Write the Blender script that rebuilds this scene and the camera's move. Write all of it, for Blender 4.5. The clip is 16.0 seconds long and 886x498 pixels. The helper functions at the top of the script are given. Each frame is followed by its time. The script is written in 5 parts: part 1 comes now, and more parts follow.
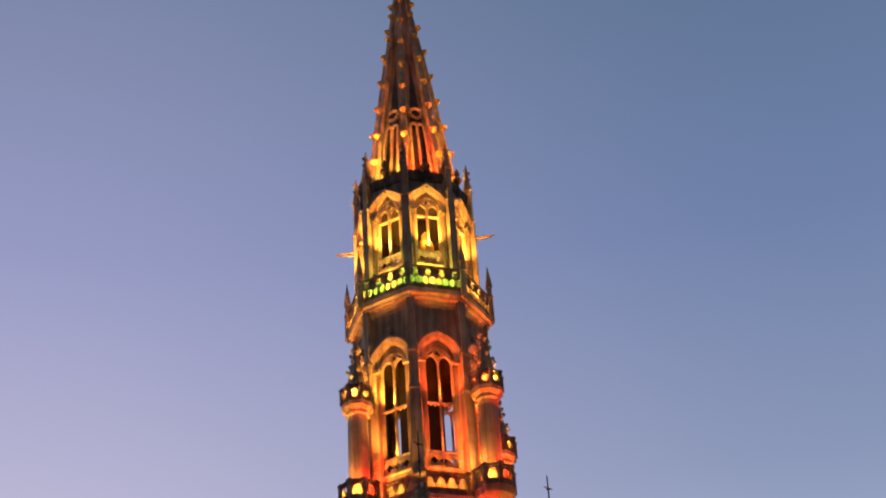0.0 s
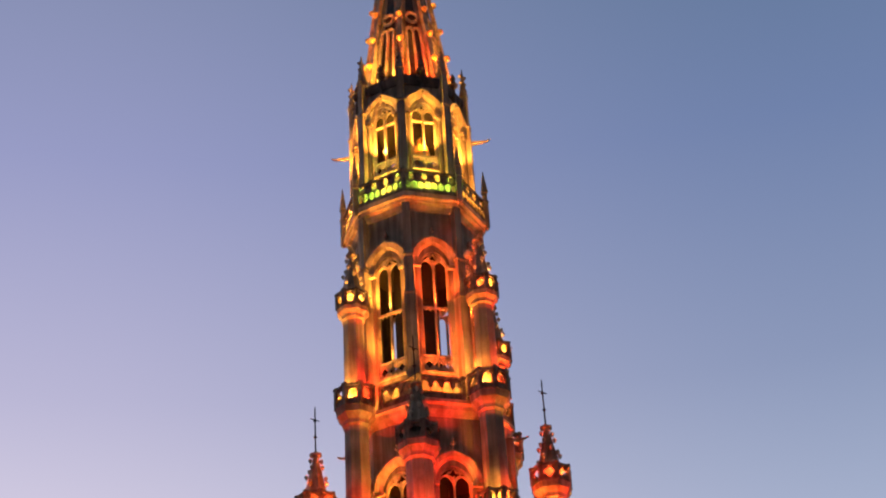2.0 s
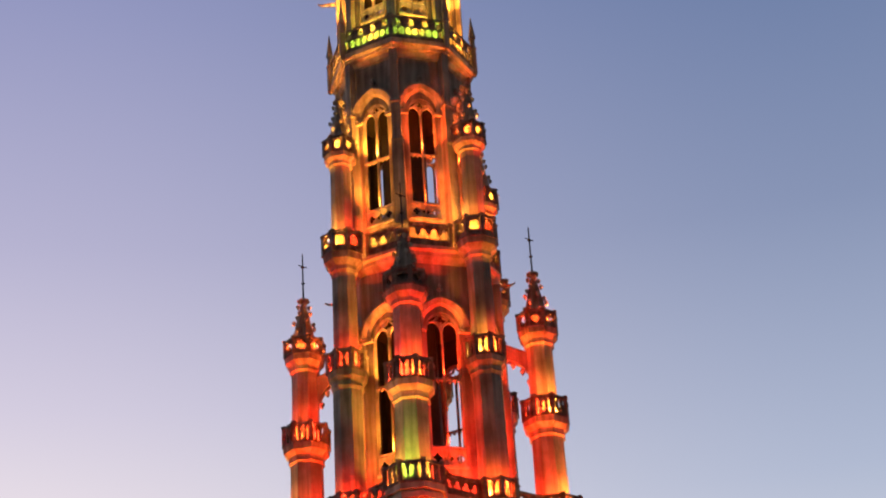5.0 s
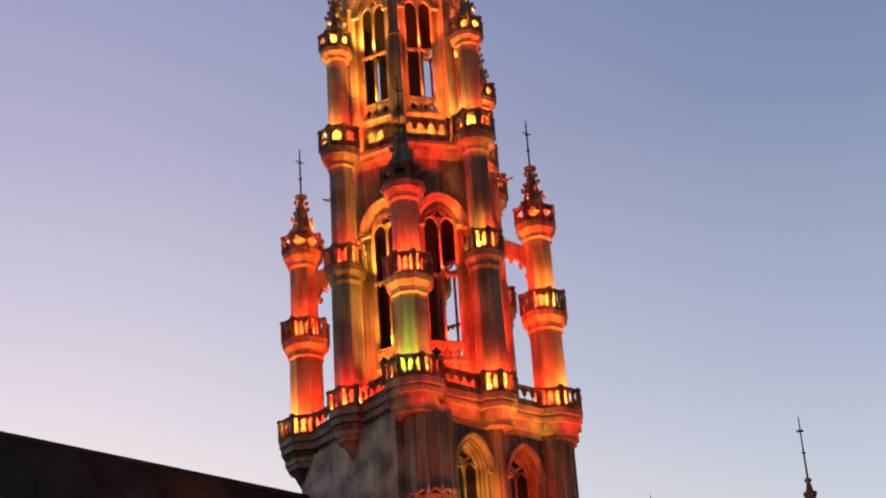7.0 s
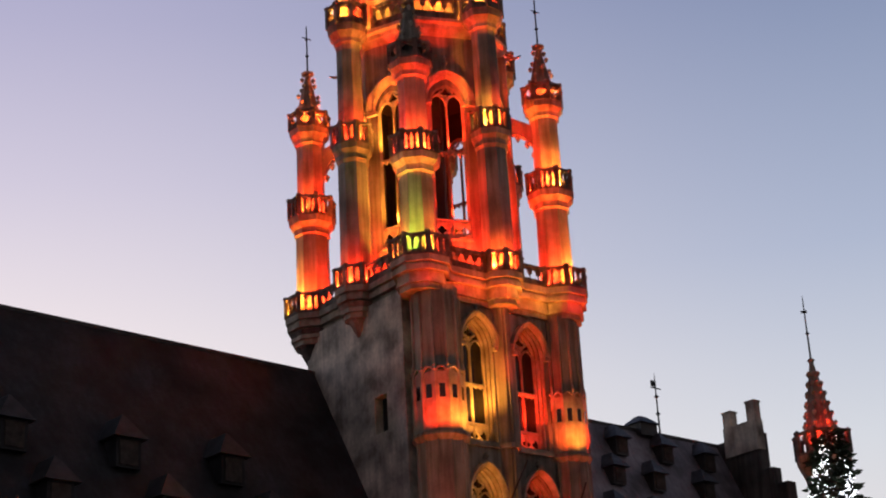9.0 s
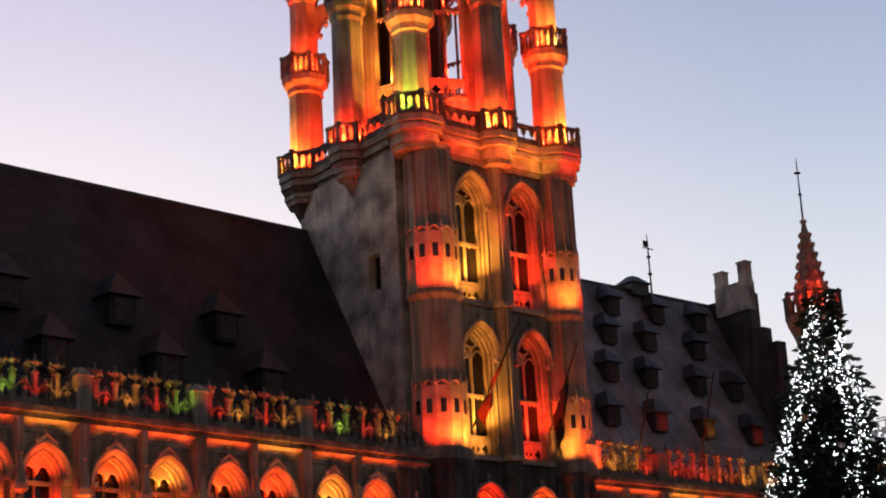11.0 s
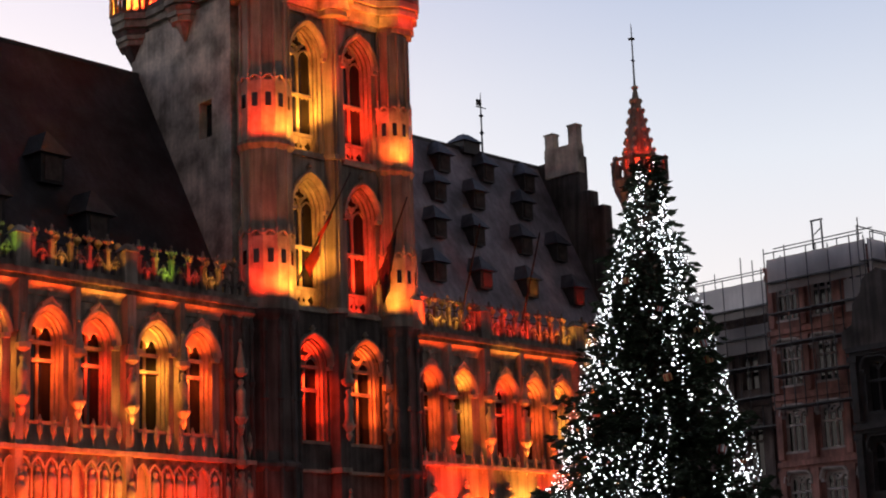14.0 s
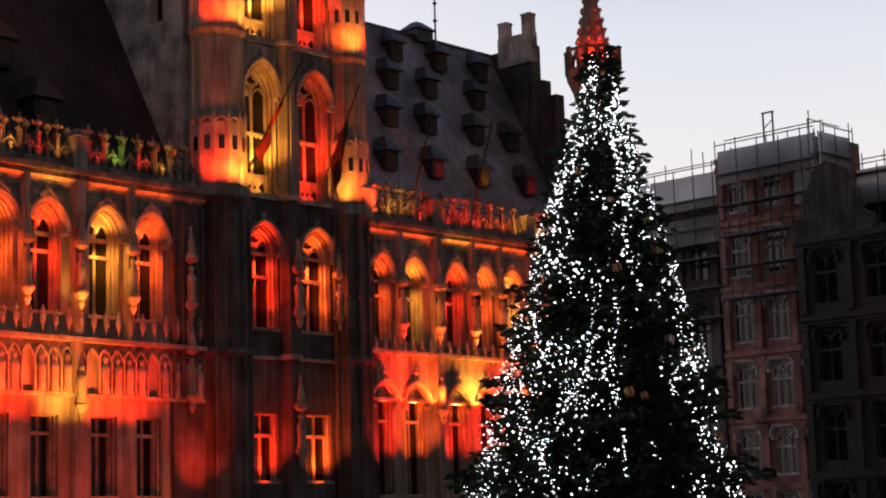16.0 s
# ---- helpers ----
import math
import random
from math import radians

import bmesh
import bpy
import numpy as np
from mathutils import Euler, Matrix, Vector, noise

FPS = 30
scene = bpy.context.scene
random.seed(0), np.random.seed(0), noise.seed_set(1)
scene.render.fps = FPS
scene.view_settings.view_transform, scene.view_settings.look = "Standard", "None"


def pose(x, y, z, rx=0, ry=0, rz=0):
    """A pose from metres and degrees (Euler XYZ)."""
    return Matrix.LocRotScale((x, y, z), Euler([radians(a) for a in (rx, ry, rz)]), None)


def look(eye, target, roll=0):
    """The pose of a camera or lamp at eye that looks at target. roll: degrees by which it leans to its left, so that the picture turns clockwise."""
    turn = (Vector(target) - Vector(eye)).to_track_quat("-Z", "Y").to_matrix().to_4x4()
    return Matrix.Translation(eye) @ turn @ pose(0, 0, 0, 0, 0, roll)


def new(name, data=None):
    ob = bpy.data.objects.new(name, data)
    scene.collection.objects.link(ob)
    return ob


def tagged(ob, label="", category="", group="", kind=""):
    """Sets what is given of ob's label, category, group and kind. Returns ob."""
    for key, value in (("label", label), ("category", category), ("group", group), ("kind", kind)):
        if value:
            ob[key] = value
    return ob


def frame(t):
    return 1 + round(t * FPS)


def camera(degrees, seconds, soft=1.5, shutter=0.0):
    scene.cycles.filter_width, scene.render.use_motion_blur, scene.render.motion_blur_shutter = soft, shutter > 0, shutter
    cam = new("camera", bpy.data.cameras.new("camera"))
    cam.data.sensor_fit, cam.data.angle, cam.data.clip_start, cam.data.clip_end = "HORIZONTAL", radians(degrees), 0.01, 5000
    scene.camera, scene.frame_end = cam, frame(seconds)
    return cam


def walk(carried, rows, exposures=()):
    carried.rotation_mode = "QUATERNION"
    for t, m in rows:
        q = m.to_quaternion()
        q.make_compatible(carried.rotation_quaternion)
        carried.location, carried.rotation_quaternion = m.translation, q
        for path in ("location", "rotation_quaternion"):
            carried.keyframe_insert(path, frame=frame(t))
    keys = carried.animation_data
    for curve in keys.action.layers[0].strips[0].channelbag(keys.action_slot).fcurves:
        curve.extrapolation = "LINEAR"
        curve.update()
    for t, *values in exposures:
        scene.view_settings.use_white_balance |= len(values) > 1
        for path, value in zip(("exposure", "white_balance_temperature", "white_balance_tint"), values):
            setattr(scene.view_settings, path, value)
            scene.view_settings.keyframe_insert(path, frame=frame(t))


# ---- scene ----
cam = camera(27.56, 16.0, soft=2.0)
EYE = 1.6
# seconds, yaw, pitch, roll of a camera held in one place
ROWS = [
    (0, -39.647, 37.026, -3.976),
    (0.5, -39.580, 36.207, -4.018),
    (1, -39.620, 35.502, -4.098),
    (1.5, -39.529, 34.725, -3.828),
    (2, -39.573, 34.014, -3.775),
    (2.5, -39.419, 33.334, -3.720),
    (3, -39.479, 32.453, -3.569),
    (3.5, -39.546, 31.427, -3.573),
    (6, -39.602, 27.759, -3.854),
    (6.5, -39.519, 26.878, -3.920),
    (7, -39.509, 25.819, -3.985),
    (7.5, -39.345, 24.706, -3.823),
    (8, -39.219, 23.801, -3.650),
    (8.5, -39.105, 22.926, -3.515),
    (9, -39.022, 21.990, -3.352),
    (11.5, -39.203, 16.570, -3.095),
    (12, -39.969, 15.880, -2.871),
    (12.5, -41.190, 15.217, -2.663),
    (13, -42.414, 14.392, -2.476),
    (13.5, -43.701, 13.830, -2.155),
    (14, -44.321, 12.657, -2.094),
    (14.5, -44.797, 11.698, -2.094),
    (15, -45.303, 10.931, -2.012),
    (15.5, -45.628, 10.067, -1.934),
    (16, -45.770, 9.076, -1.770),
]
walk(cam, [(t, pose(0, 0, EYE, 0, 0, yaw) @ pose(0, 0, 0, 90 + pitch) @ pose(0, 0, 0, 0, 0, roll)) for t, yaw, pitch, roll in ROWS],
     exposures=[(0.0, 0.12), (0.5, 0.02), (1.0, 0.16), (3.5, 0.12), (7.0, 0.05), (9.0, 0.05), (11.5, 0.34), (12.5, 0.48), (13.5, 0.38), (15.0, 0.3), (16.0, 0.27)])

# ---- dusk sky: bright after sunset behind the building, dark behind the camera ----
world = bpy.data.worlds.new("dusk")
scene.world = world
world.use_nodes = True
wn, wl = world.node_tree.nodes, world.node_tree.links
wn.clear()


def wnode(kind, **values):
    n = wn.new(kind)
    for i, v in values.pop("ins", {}).items():
        n.inputs[i].default_value = v
    if "op" in values:
        n.operation = values["op"]
    return n


def sky_ramp(stops):
    n = wn.new("ShaderNodeValToRGB")
    el = n.color_ramp.elements
    while len(el) < len(stops):
        el.new(0.5)
    for e, (p, c) in zip(el, stops):
        high = {0.60: 0.75, 0.72: 0.15}.get(p, 0.0)
        e.position, e.color = p, (c[0] * (1.015 + 0.035 * high), c[1], c[2] * (0.93 + 0.11 * high), 1)
    return n


wcoord = wn.new("ShaderNodeTexCoord")
wsep = wn.new("ShaderNodeSeparateXYZ")
wl.new(wcoord.outputs["Generated"], wsep.inputs[0])
waz = wnode("ShaderNodeMath", op="ARCTAN2")
wl.new(wsep.outputs[0], waz.inputs[0]), wl.new(wsep.outputs[1], waz.inputs[1])
wsub = wnode("ShaderNodeMath", op="SUBTRACT", ins={1: radians(18)})
wcos, wacos = wnode("ShaderNodeMath", op="COSINE"), wnode("ShaderNodeMath", op="ARCCOSINE")
wl.new(waz.outputs[0], wsub.inputs[0]), wl.new(wsub.outputs[0], wcos.inputs[0]), wl.new(wcos.outputs[0], wacos.inputs[0])
ramps = [
    sky_ramp([(0.0, (0.86, 0.66, 0.60)), (0.14, (0.97, 0.84, 0.80)), (0.30, (0.92, 0.83, 0.88)), (0.41, (0.62, 0.58, 0.76)), (0.49, (0.44, 0.43, 0.65)), (0.60, (0.272, 0.30, 0.50)), (0.72, (0.172, 0.215, 0.365)), (1.0, (0.045, 0.06, 0.11))]),
    sky_ramp([(0.0, (0.72, 0.62, 0.62)), (0.14, (0.82, 0.75, 0.77)), (0.26, (0.63, 0.665, 0.78)), (0.36, (0.40, 0.46, 0.65)), (0.49, (0.225, 0.28, 0.47)), (0.60, (0.138, 0.20, 0.36)), (0.72, (0.095, 0.155, 0.275)), (1.0, (0.04, 0.055, 0.10))]),
    sky_ramp([(0.0, (0.175, 0.135, 0.127)), (0.25, (0.145, 0.127, 0.137)), (1.0, (0.045, 0.05, 0.08))]),
]
for r in ramps:
    wl.new(wsep.outputs[2], r.inputs[0])


def blend_over(a, b, d0, d1):
    m = wn.new("ShaderNodeMapRange")
    m.interpolation_type = "SMOOTHSTEP"
    m.inputs[1].default_value, m.inputs[2].default_value = radians(d0), radians(d1)
    wl.new(wacos.outputs[0], m.inputs[0])
    mix = wn.new("ShaderNodeMix")
    mix.data_type = "RGBA"
    wl.new(m.outputs[0], mix.inputs[0]), wl.new(a, mix.inputs[6]), wl.new(b, mix.inputs[7])
    return mix.outputs[2]


sky = blend_over(blend_over(ramps[0].outputs[0], ramps[1].outputs[0], 4, 38), ramps[2].outputs[0], 42, 132)
wbg, wout = wn.new("ShaderNodeBackground"), wn.new("ShaderNodeOutputWorld")
wl.new(sky, wbg.inputs[0]), wl.new(wbg.outputs[0], wout.inputs[0])
wbg.inputs[1].default_value = 1.0

# ---- floodlights ----
AMBER, RED, ORANGE, GREEN = (1.0, 0.36, 0.038), (1.0, 0.028, 0.006), (1.0, 0.10, 0.012), (0.42, 0.76, 0.06)
FLOOD = 7.0
lamp_dice = random.Random(5)


def flood(place, target, colour, watts, cone=110, size=0.1):
    data = bpy.data.lights.new("floodlight", "SPOT")
    data.energy, data.color, data.spot_size, data.spot_blend, data.shadow_soft_size = watts * FLOOD, colour, radians(cone), 1.0, size
    ob = new("floodlight", data)
    ob.matrix_basis = look(place, target)
    return ob


def pick(amber=0.45, red=0.35, orange=0.2):
    r = lamp_dice.random() * (amber + red + orange)
    return AMBER if r < amber else RED if r < amber + red else ORANGE


# ---- materials ----
def material(name, colour, rough=0.8, metal=0.0, vary=0.3, scale=1.2, grain=14.0, bump=0.35, streaks=0.0, tint=None, transmission=0.0):
    m = bpy.data.materials.new(name)
    m.use_nodes = True
    n, l = m.node_tree.nodes, m.node_tree.links
    b = n["Principled BSDF"]
    b.inputs["Roughness"].default_value, b.inputs["Metallic"].default_value = rough, metal
    b.inputs["Transmission Weight"].default_value = transmission
    geo = n.new("ShaderNodeNewGeometry")
    big, fine = n.new("ShaderNodeTexNoise"), n.new("ShaderNodeTexNoise")
    big.inputs["Scale"].default_value, big.inputs["Detail"].default_value = scale, 5
    fine.inputs["Scale"].default_value, fine.inputs["Detail"].default_value = grain, 4
    l.new(geo.outputs["Position"], big.inputs["Vector"]), l.new(geo.outputs["Position"], fine.inputs["Vector"])
    ramp = n.new("ShaderNodeValToRGB")
    dark = tint or tuple(c * (1 - vary) * 0.8 for c in colour)
    ramp.color_ramp.elements[0].position, ramp.color_ramp.elements[0].color = 0.32, (*dark, 1)
    ramp.color_ramp.elements[1].position, ramp.color_ramp.elements[1].color = 0.66, (*[min(1, c * (1 + vary * 0.35)) for c in colour], 1)
    l.new(big.outputs[0], ramp.inputs[0])
    out = ramp.outputs[0]
    if streaks:
        mp = n.new("ShaderNodeMapping")
        mp.inputs["Scale"].default_value = (2.2, 2.2, 0.16)
        l.new(geo.outputs["Position"], mp.inputs[0])
        st = n.new("ShaderNodeTexNoise")
        st.inputs["Scale"].default_value, st.inputs["Detail"].default_value = 1.6, 5
        l.new(mp.outputs[0], st.inputs["Vector"])
        sr = n.new("ShaderNodeMapRange")
        sr.inputs[1].default_value, sr.inputs[2].default_value, sr.inputs[3].default_value, sr.inputs[4].default_value = 0.38, 0.62, 1 - streaks, 1.0
        l.new(st.outputs[0], sr.inputs[0])
        mul = n.new("ShaderNodeMix")
        mul.data_type, mul.blend_type = "RGBA", "MULTIPLY"
        mul.inputs[0].default_value = 1
        l.new(out, mul.inputs[6]), l.new(sr.outputs[0], mul.inputs[7])
        out = mul.outputs[2]
    fr = n.new("ShaderNodeMapRange")
    fr.inputs[3].default_value, fr.inputs[4].default_value = 1 - vary * 0.6, 1 + vary * 0.4
    l.new(fine.outputs[0], fr.inputs[0])
    mul2 = n.new("ShaderNodeMix")
    mul2.data_type, mul2.blend_type = "RGBA", "MULTIPLY"
    mul2.inputs[0].default_value = 1
    l.new(out, mul2.inputs[6]), l.new(fr.outputs[0], mul2.inputs[7])
    l.new(mul2.outputs[2], b.inputs["Base Color"])
    if bump:
        bp = n.new("ShaderNodeBump")
        bp.inputs["Strength"].default_value, bp.inputs["Distance"].default_value = bump, 0.03
        l.new(fine.outputs[0], bp.inputs["Height"]), l.new(bp.outputs[0], b.inputs["Normal"])
    return m


def glow(name, colour, strength):
    m = bpy.data.materials.new(name)
    m.use_nodes = True
    b = m.node_tree.nodes["Principled BSDF"]
    b.inputs["Base Color"].default_value = (0.8, 0.8, 0.8, 1)
    b.inputs["Emission Color"].default_value, b.inputs["Emission Strength"].default_value = (*colour, 1), strength
    n, l = m.node_tree.nodes, m.node_tree.links
    geo, rng = n.new("ShaderNodeNewGeometry"), n.new("ShaderNodeMapRange")
    rng.inputs[3].default_value, rng.inputs[4].default_value = strength * 0.15, strength * 1.5
    l.new(geo.outputs["Random Per Island"], rng.inputs[0]), l.new(rng.outputs[0], b.inputs["Emission Strength"])
    m.cycles.emission_sampling = "NONE"
    return m


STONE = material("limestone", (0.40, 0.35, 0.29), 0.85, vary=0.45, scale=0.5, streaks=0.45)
CARVED = material("carved limestone", (0.46, 0.40, 0.32), 0.8, vary=0.35, scale=1.4, streaks=0.25)
RUBBLE = material("rough grey stone", (0.70, 0.61, 0.52), 0.95, vary=0.55, scale=0.9, grain=6, bump=0.6, streaks=0.22)
# darker copy of the limestone: shade of unlit parts is in the base colour
DARKSTONE = material("stone darkened as unlit", (0.15, 0.13, 0.12), 0.9, vary=0.5, scale=0.7, streaks=0.5)
# two slates: near-black on the left wing, pale on the right wing
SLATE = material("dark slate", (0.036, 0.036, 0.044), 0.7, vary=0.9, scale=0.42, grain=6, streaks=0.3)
PALE_SLATE = material("pale grey slate", (0.37, 0.335, 0.38), 0.6, vary=0.45, scale=0.5, grain=6, streaks=0.25)
DULL_LEAD = material("dull grey lead", (0.10, 0.095, 0.11), 0.55, vary=0.5, scale=1.5)
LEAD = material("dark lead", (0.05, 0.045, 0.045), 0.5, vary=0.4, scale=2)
GOLD = material("gilded stone", (0.75, 0.48, 0.14), 0.45, 0.35, vary=0.25, scale=3)
IRON = material("black iron", (0.03, 0.03, 0.032), 0.5, 0.6, vary=0.3, scale=5)
GLASS = material("dark window glass", (0.012, 0.011, 0.011), 0.08, vary=0.3, scale=0.8, bump=0.05)
PALEFRAME = material("pale painted window stone", (0.72, 0.62, 0.58), 0.7, vary=0.3, scale=1.5)
BRICK = material("red brick", (0.58, 0.28, 0.23), 0.9, vary=0.45, scale=0.8, streaks=0.3)
HOUSESTONE = material("sooty house stone", (0.20, 0.155, 0.145), 0.9, vary=0.45, scale=0.7, streaks=0.4)
SHEET = material("white scaffold sheeting", (0.74, 0.69, 0.68), 0.7, vary=0.45, scale=0.6, streaks=0.2)
sn, sl = SHEET.node_tree.nodes, SHEET.node_tree.links
thin, both = sn.new("ShaderNodeBsdfTranslucent"), sn.new("ShaderNodeMixShader")
thin.inputs[0].default_value = (0.92, 0.88, 0.86, 1)
both.inputs[0].default_value = 0.6
sl.new(sn["Principled BSDF"].outputs[0], both.inputs[1]), sl.new(thin.outputs[0], both.inputs[2])
sl.new(both.outputs[0], sn["Material Output"].inputs[0])
STEEL = material("scaffold steel", (0.12, 0.12, 0.13), 0.45, 0.7, vary=0.3, scale=4)
NEEDLES = material("fir needles", (0.038, 0.062, 0.032), 0.75, vary=0.6, scale=1.3, grain=9, bump=0.2)
BARK = material("fir bark", (0.08, 0.055, 0.04), 0.95, vary=0.5, scale=3, bump=0.8)
COBBLE = material("worn cobbles", (0.11, 0.10, 0.095), 0.75, vary=0.5, scale=0.4, grain=7, bump=0.9)
PARASTONE = material("weathered parapet stone", (0.24, 0.205, 0.17), 0.85, vary=0.5, scale=1.6, streaks=0.4)
# streaked gallery stone, darker than the carved stone to paint its unlit fronts
RAILSTONE = material("weathered gallery stone darkened as unlit", (0.20, 0.175, 0.155), 0.85, vary=0.5, scale=1.8, streaks=0.4)
# near-black surface colour that stands for the darkness inside openings
UNLIT_BLACK = material("black for unlit interiors", (0.012, 0.010, 0.009), 0.9, vary=0.3, scale=2)
REDCLOTH = material("red flag cloth", (0.40, 0.03, 0.02), 0.8, vary=0.2, scale=2, bump=0.1)
DARKCLOTH = material("dark blue flag cloth", (0.008, 0.009, 0.022), 0.8, vary=0.3, scale=2, bump=0.1)
SHUTTER = material("weathered board shutter", (0.07, 0.055, 0.05), 0.85, vary=0.4, scale=3)
CANVAS = material("black stall canvas", (0.02, 0.02, 0.022), 0.8, vary=0.3, scale=1)
BULB = glow("white fairy light", (0.93, 0.96, 1.0), 5.0)
ORNAMENT = material("gold wrapped ornament", (0.55, 0.33, 0.12), 0.4, vary=0.3, scale=3)
SILVER = material("silver ornament", (0.5, 0.5, 0.52), 0.3, 0.6, vary=0.2, scale=3)


# ---- mesh building ----
class Geo:
    def __init__(self):
        self.v, self.f = [], []

    def add(self, verts, faces):
        k = len(self.v)
        self.v += [tuple(p) for p in verts]
        self.f += [tuple(i + k for i in q) for q in faces]
        return self

    def box(self, x0, x1, y0, y1, z0, z1):
        return self.prism([(x0, y0), (x1, y0), (x1, y1), (x0, y1)], z0, z1)

    def prism(self, poly, z0, z1, top=None):
        n = len(poly)
        top = top or poly
        f = [(i, (i + 1) % n, n + (i + 1) % n, n + i) for i in range(n)] + [tuple(range(n))[::-1], tuple(range(n, 2 * n))]
        return self.add([(x, y, z0) for x, y in poly] + [(x, y, z1) for x, y in top], f)

    def loft(self, cx, cy, rings, n=8, turn=22.5):
        v, f = [], []
        for r, z in rings:
            v += [(cx + r * math.cos(radians(turn) + 2 * math.pi * i / n), cy + r * math.sin(radians(turn) + 2 * math.pi * i / n), z) for i in range(n)]
        for k in range(len(rings) - 1):
            f += [(k * n + i, k * n + (i + 1) % n, (k + 1) * n + (i + 1) % n, (k + 1) * n + i) for i in range(n)]
        f += [tuple(range(n))[::-1], tuple(range((len(rings) - 1) * n, len(rings) * n))]
        return self.add(v, f)

    def beam(self, p, q, w, h=None, w2=None):
        p, q = Vector(p), Vector(q)
        h = h or w
        d = (q - p).normalized()
        s = d.cross(Vector((0, 0, 1)) if abs(d.z) < 0.95 else Vector((0, 1, 0))).normalized()
        u = s.cross(d)
        k = (w2 / w) if w2 else 1
        v = []
        for o, m in ((p, 1), (q, k)):
            v += [o + (s * a * w + u * b * h) * 0.5 * m for a, b in ((-1, -1), (1, -1), (1, 1), (-1, 1))]
        return self.add(v, [(0, 1, 5, 4), (1, 2, 6, 5), (2, 3, 7, 6), (3, 0, 4, 7), (3, 2, 1, 0), (4, 5, 6, 7)])

    def sweep(self, pts, y0, y1, o0, o1, closed=False):
        """A flat bar along points (x, z), from depth y0 to y1, between the offsets o0 and o1 to the left of the path."""
        return self.moulding(pts, [(o0, y0), (o1, y0), (o1, y1), (o0, y1)], closed)

    def moulding(self, pts, profile, closed=False):
        """A bar along points (x, z) whose section is a list of (offset to the left of the path, depth)."""
        n, c = len(pts), len(profile)
        v = []
        for i, (x, z) in enumerate(pts):
            a = pts[(i - 1) % n] if closed or i else pts[i]
            b = pts[(i + 1) % n] if closed or i < n - 1 else pts[i]
            tx, tz = b[0] - a[0], b[1] - a[1]
            d = math.hypot(tx, tz) or 1
            nx, nz = -tz / d, tx / d
            v += [(x + nx * o, y, z + nz * o) for o, y in profile]
        f = []
        for i in range(n if closed else n - 1):
            j = (i + 1) % n
            f += [(c * i + k, c * i + (k + 1) % c, c * j + (k + 1) % c, c * j + k) for k in range(c)]
        if not closed:
            f += [tuple(range(c)), tuple(c * n - 1 - k for k in range(c))]
        return self.add(v, f)

    def moved(self, m):
        self.v = [tuple(m @ Vector(p)) for p in self.v]
        return self

    def mesh(self, name, mat, smooth=False):
        me = bpy.data.meshes.new(name)
        bm = bmesh.new()
        vs = [bm.verts.new(p) for p in self.v]
        for q in self.f:
            try:
                bm.faces.new([vs[i] for i in q])
            except ValueError:
                pass
        bmesh.ops.recalc_face_normals(bm, faces=bm.faces)
        for q in bm.faces:
            q.smooth = smooth
        bm.to_mesh(me)
        bm.free()
        me.materials.append(mat)
        return me


def thing(name, place, label, category, group="", kind=""):
    ob = new(name)
    ob.matrix_basis = Matrix.Translation(place)
    return tagged(ob, label, category, group, kind)


def world_of(ob):
    m = ob.matrix_basis.copy()
    if ob.parent:
        m = world_of(ob.parent) @ ob.matrix_parent_inverse @ m
    return m


def part(name, shape, mat, parent, label="", at=None, smooth=False):
    """One mesh object under a thing or a part; shape is a Geo, or a mesh that is shared. at: its pose in the world."""
    me = shape.mesh(name, mat, smooth) if isinstance(shape, Geo) else shape
    ob = new(name, me)
    ob.parent = parent
    ob.matrix_parent_inverse = world_of(parent).inverted()
    ob.matrix_basis = at if at is not None else Matrix.Identity(4)
    return tagged(ob, label)


def single(name, shape, mat, label, category, group="", kind="", at=None, smooth=False):
    me = shape.mesh(name, mat, smooth) if isinstance(shape, Geo) else shape
    ob = new(name, me)
    if at is not None:
        ob.matrix_basis = at
    return tagged(ob, label, category, group, kind)


def arch(w, zs, za, n=7):
    """A pointed arch from its left spring over the apex to its right spring."""
    h = za - zs
    c = max((h * h - w * w / 4) / w, 0)
    r = c + w / 2
    top = math.asin(min(1, h / r))
    half = [(c - r * math.cos(top * i / n), zs + r * math.sin(top * i / n)) for i in range(n + 1)]
    return half + [(-x, z) for x, z in half[-2::-1]]


def ring(x, z, r, n=12):
    return [(x + r * math.cos(-2 * math.pi * i / n), z + r * math.sin(-2 * math.pi * i / n)) for i in range(n)]


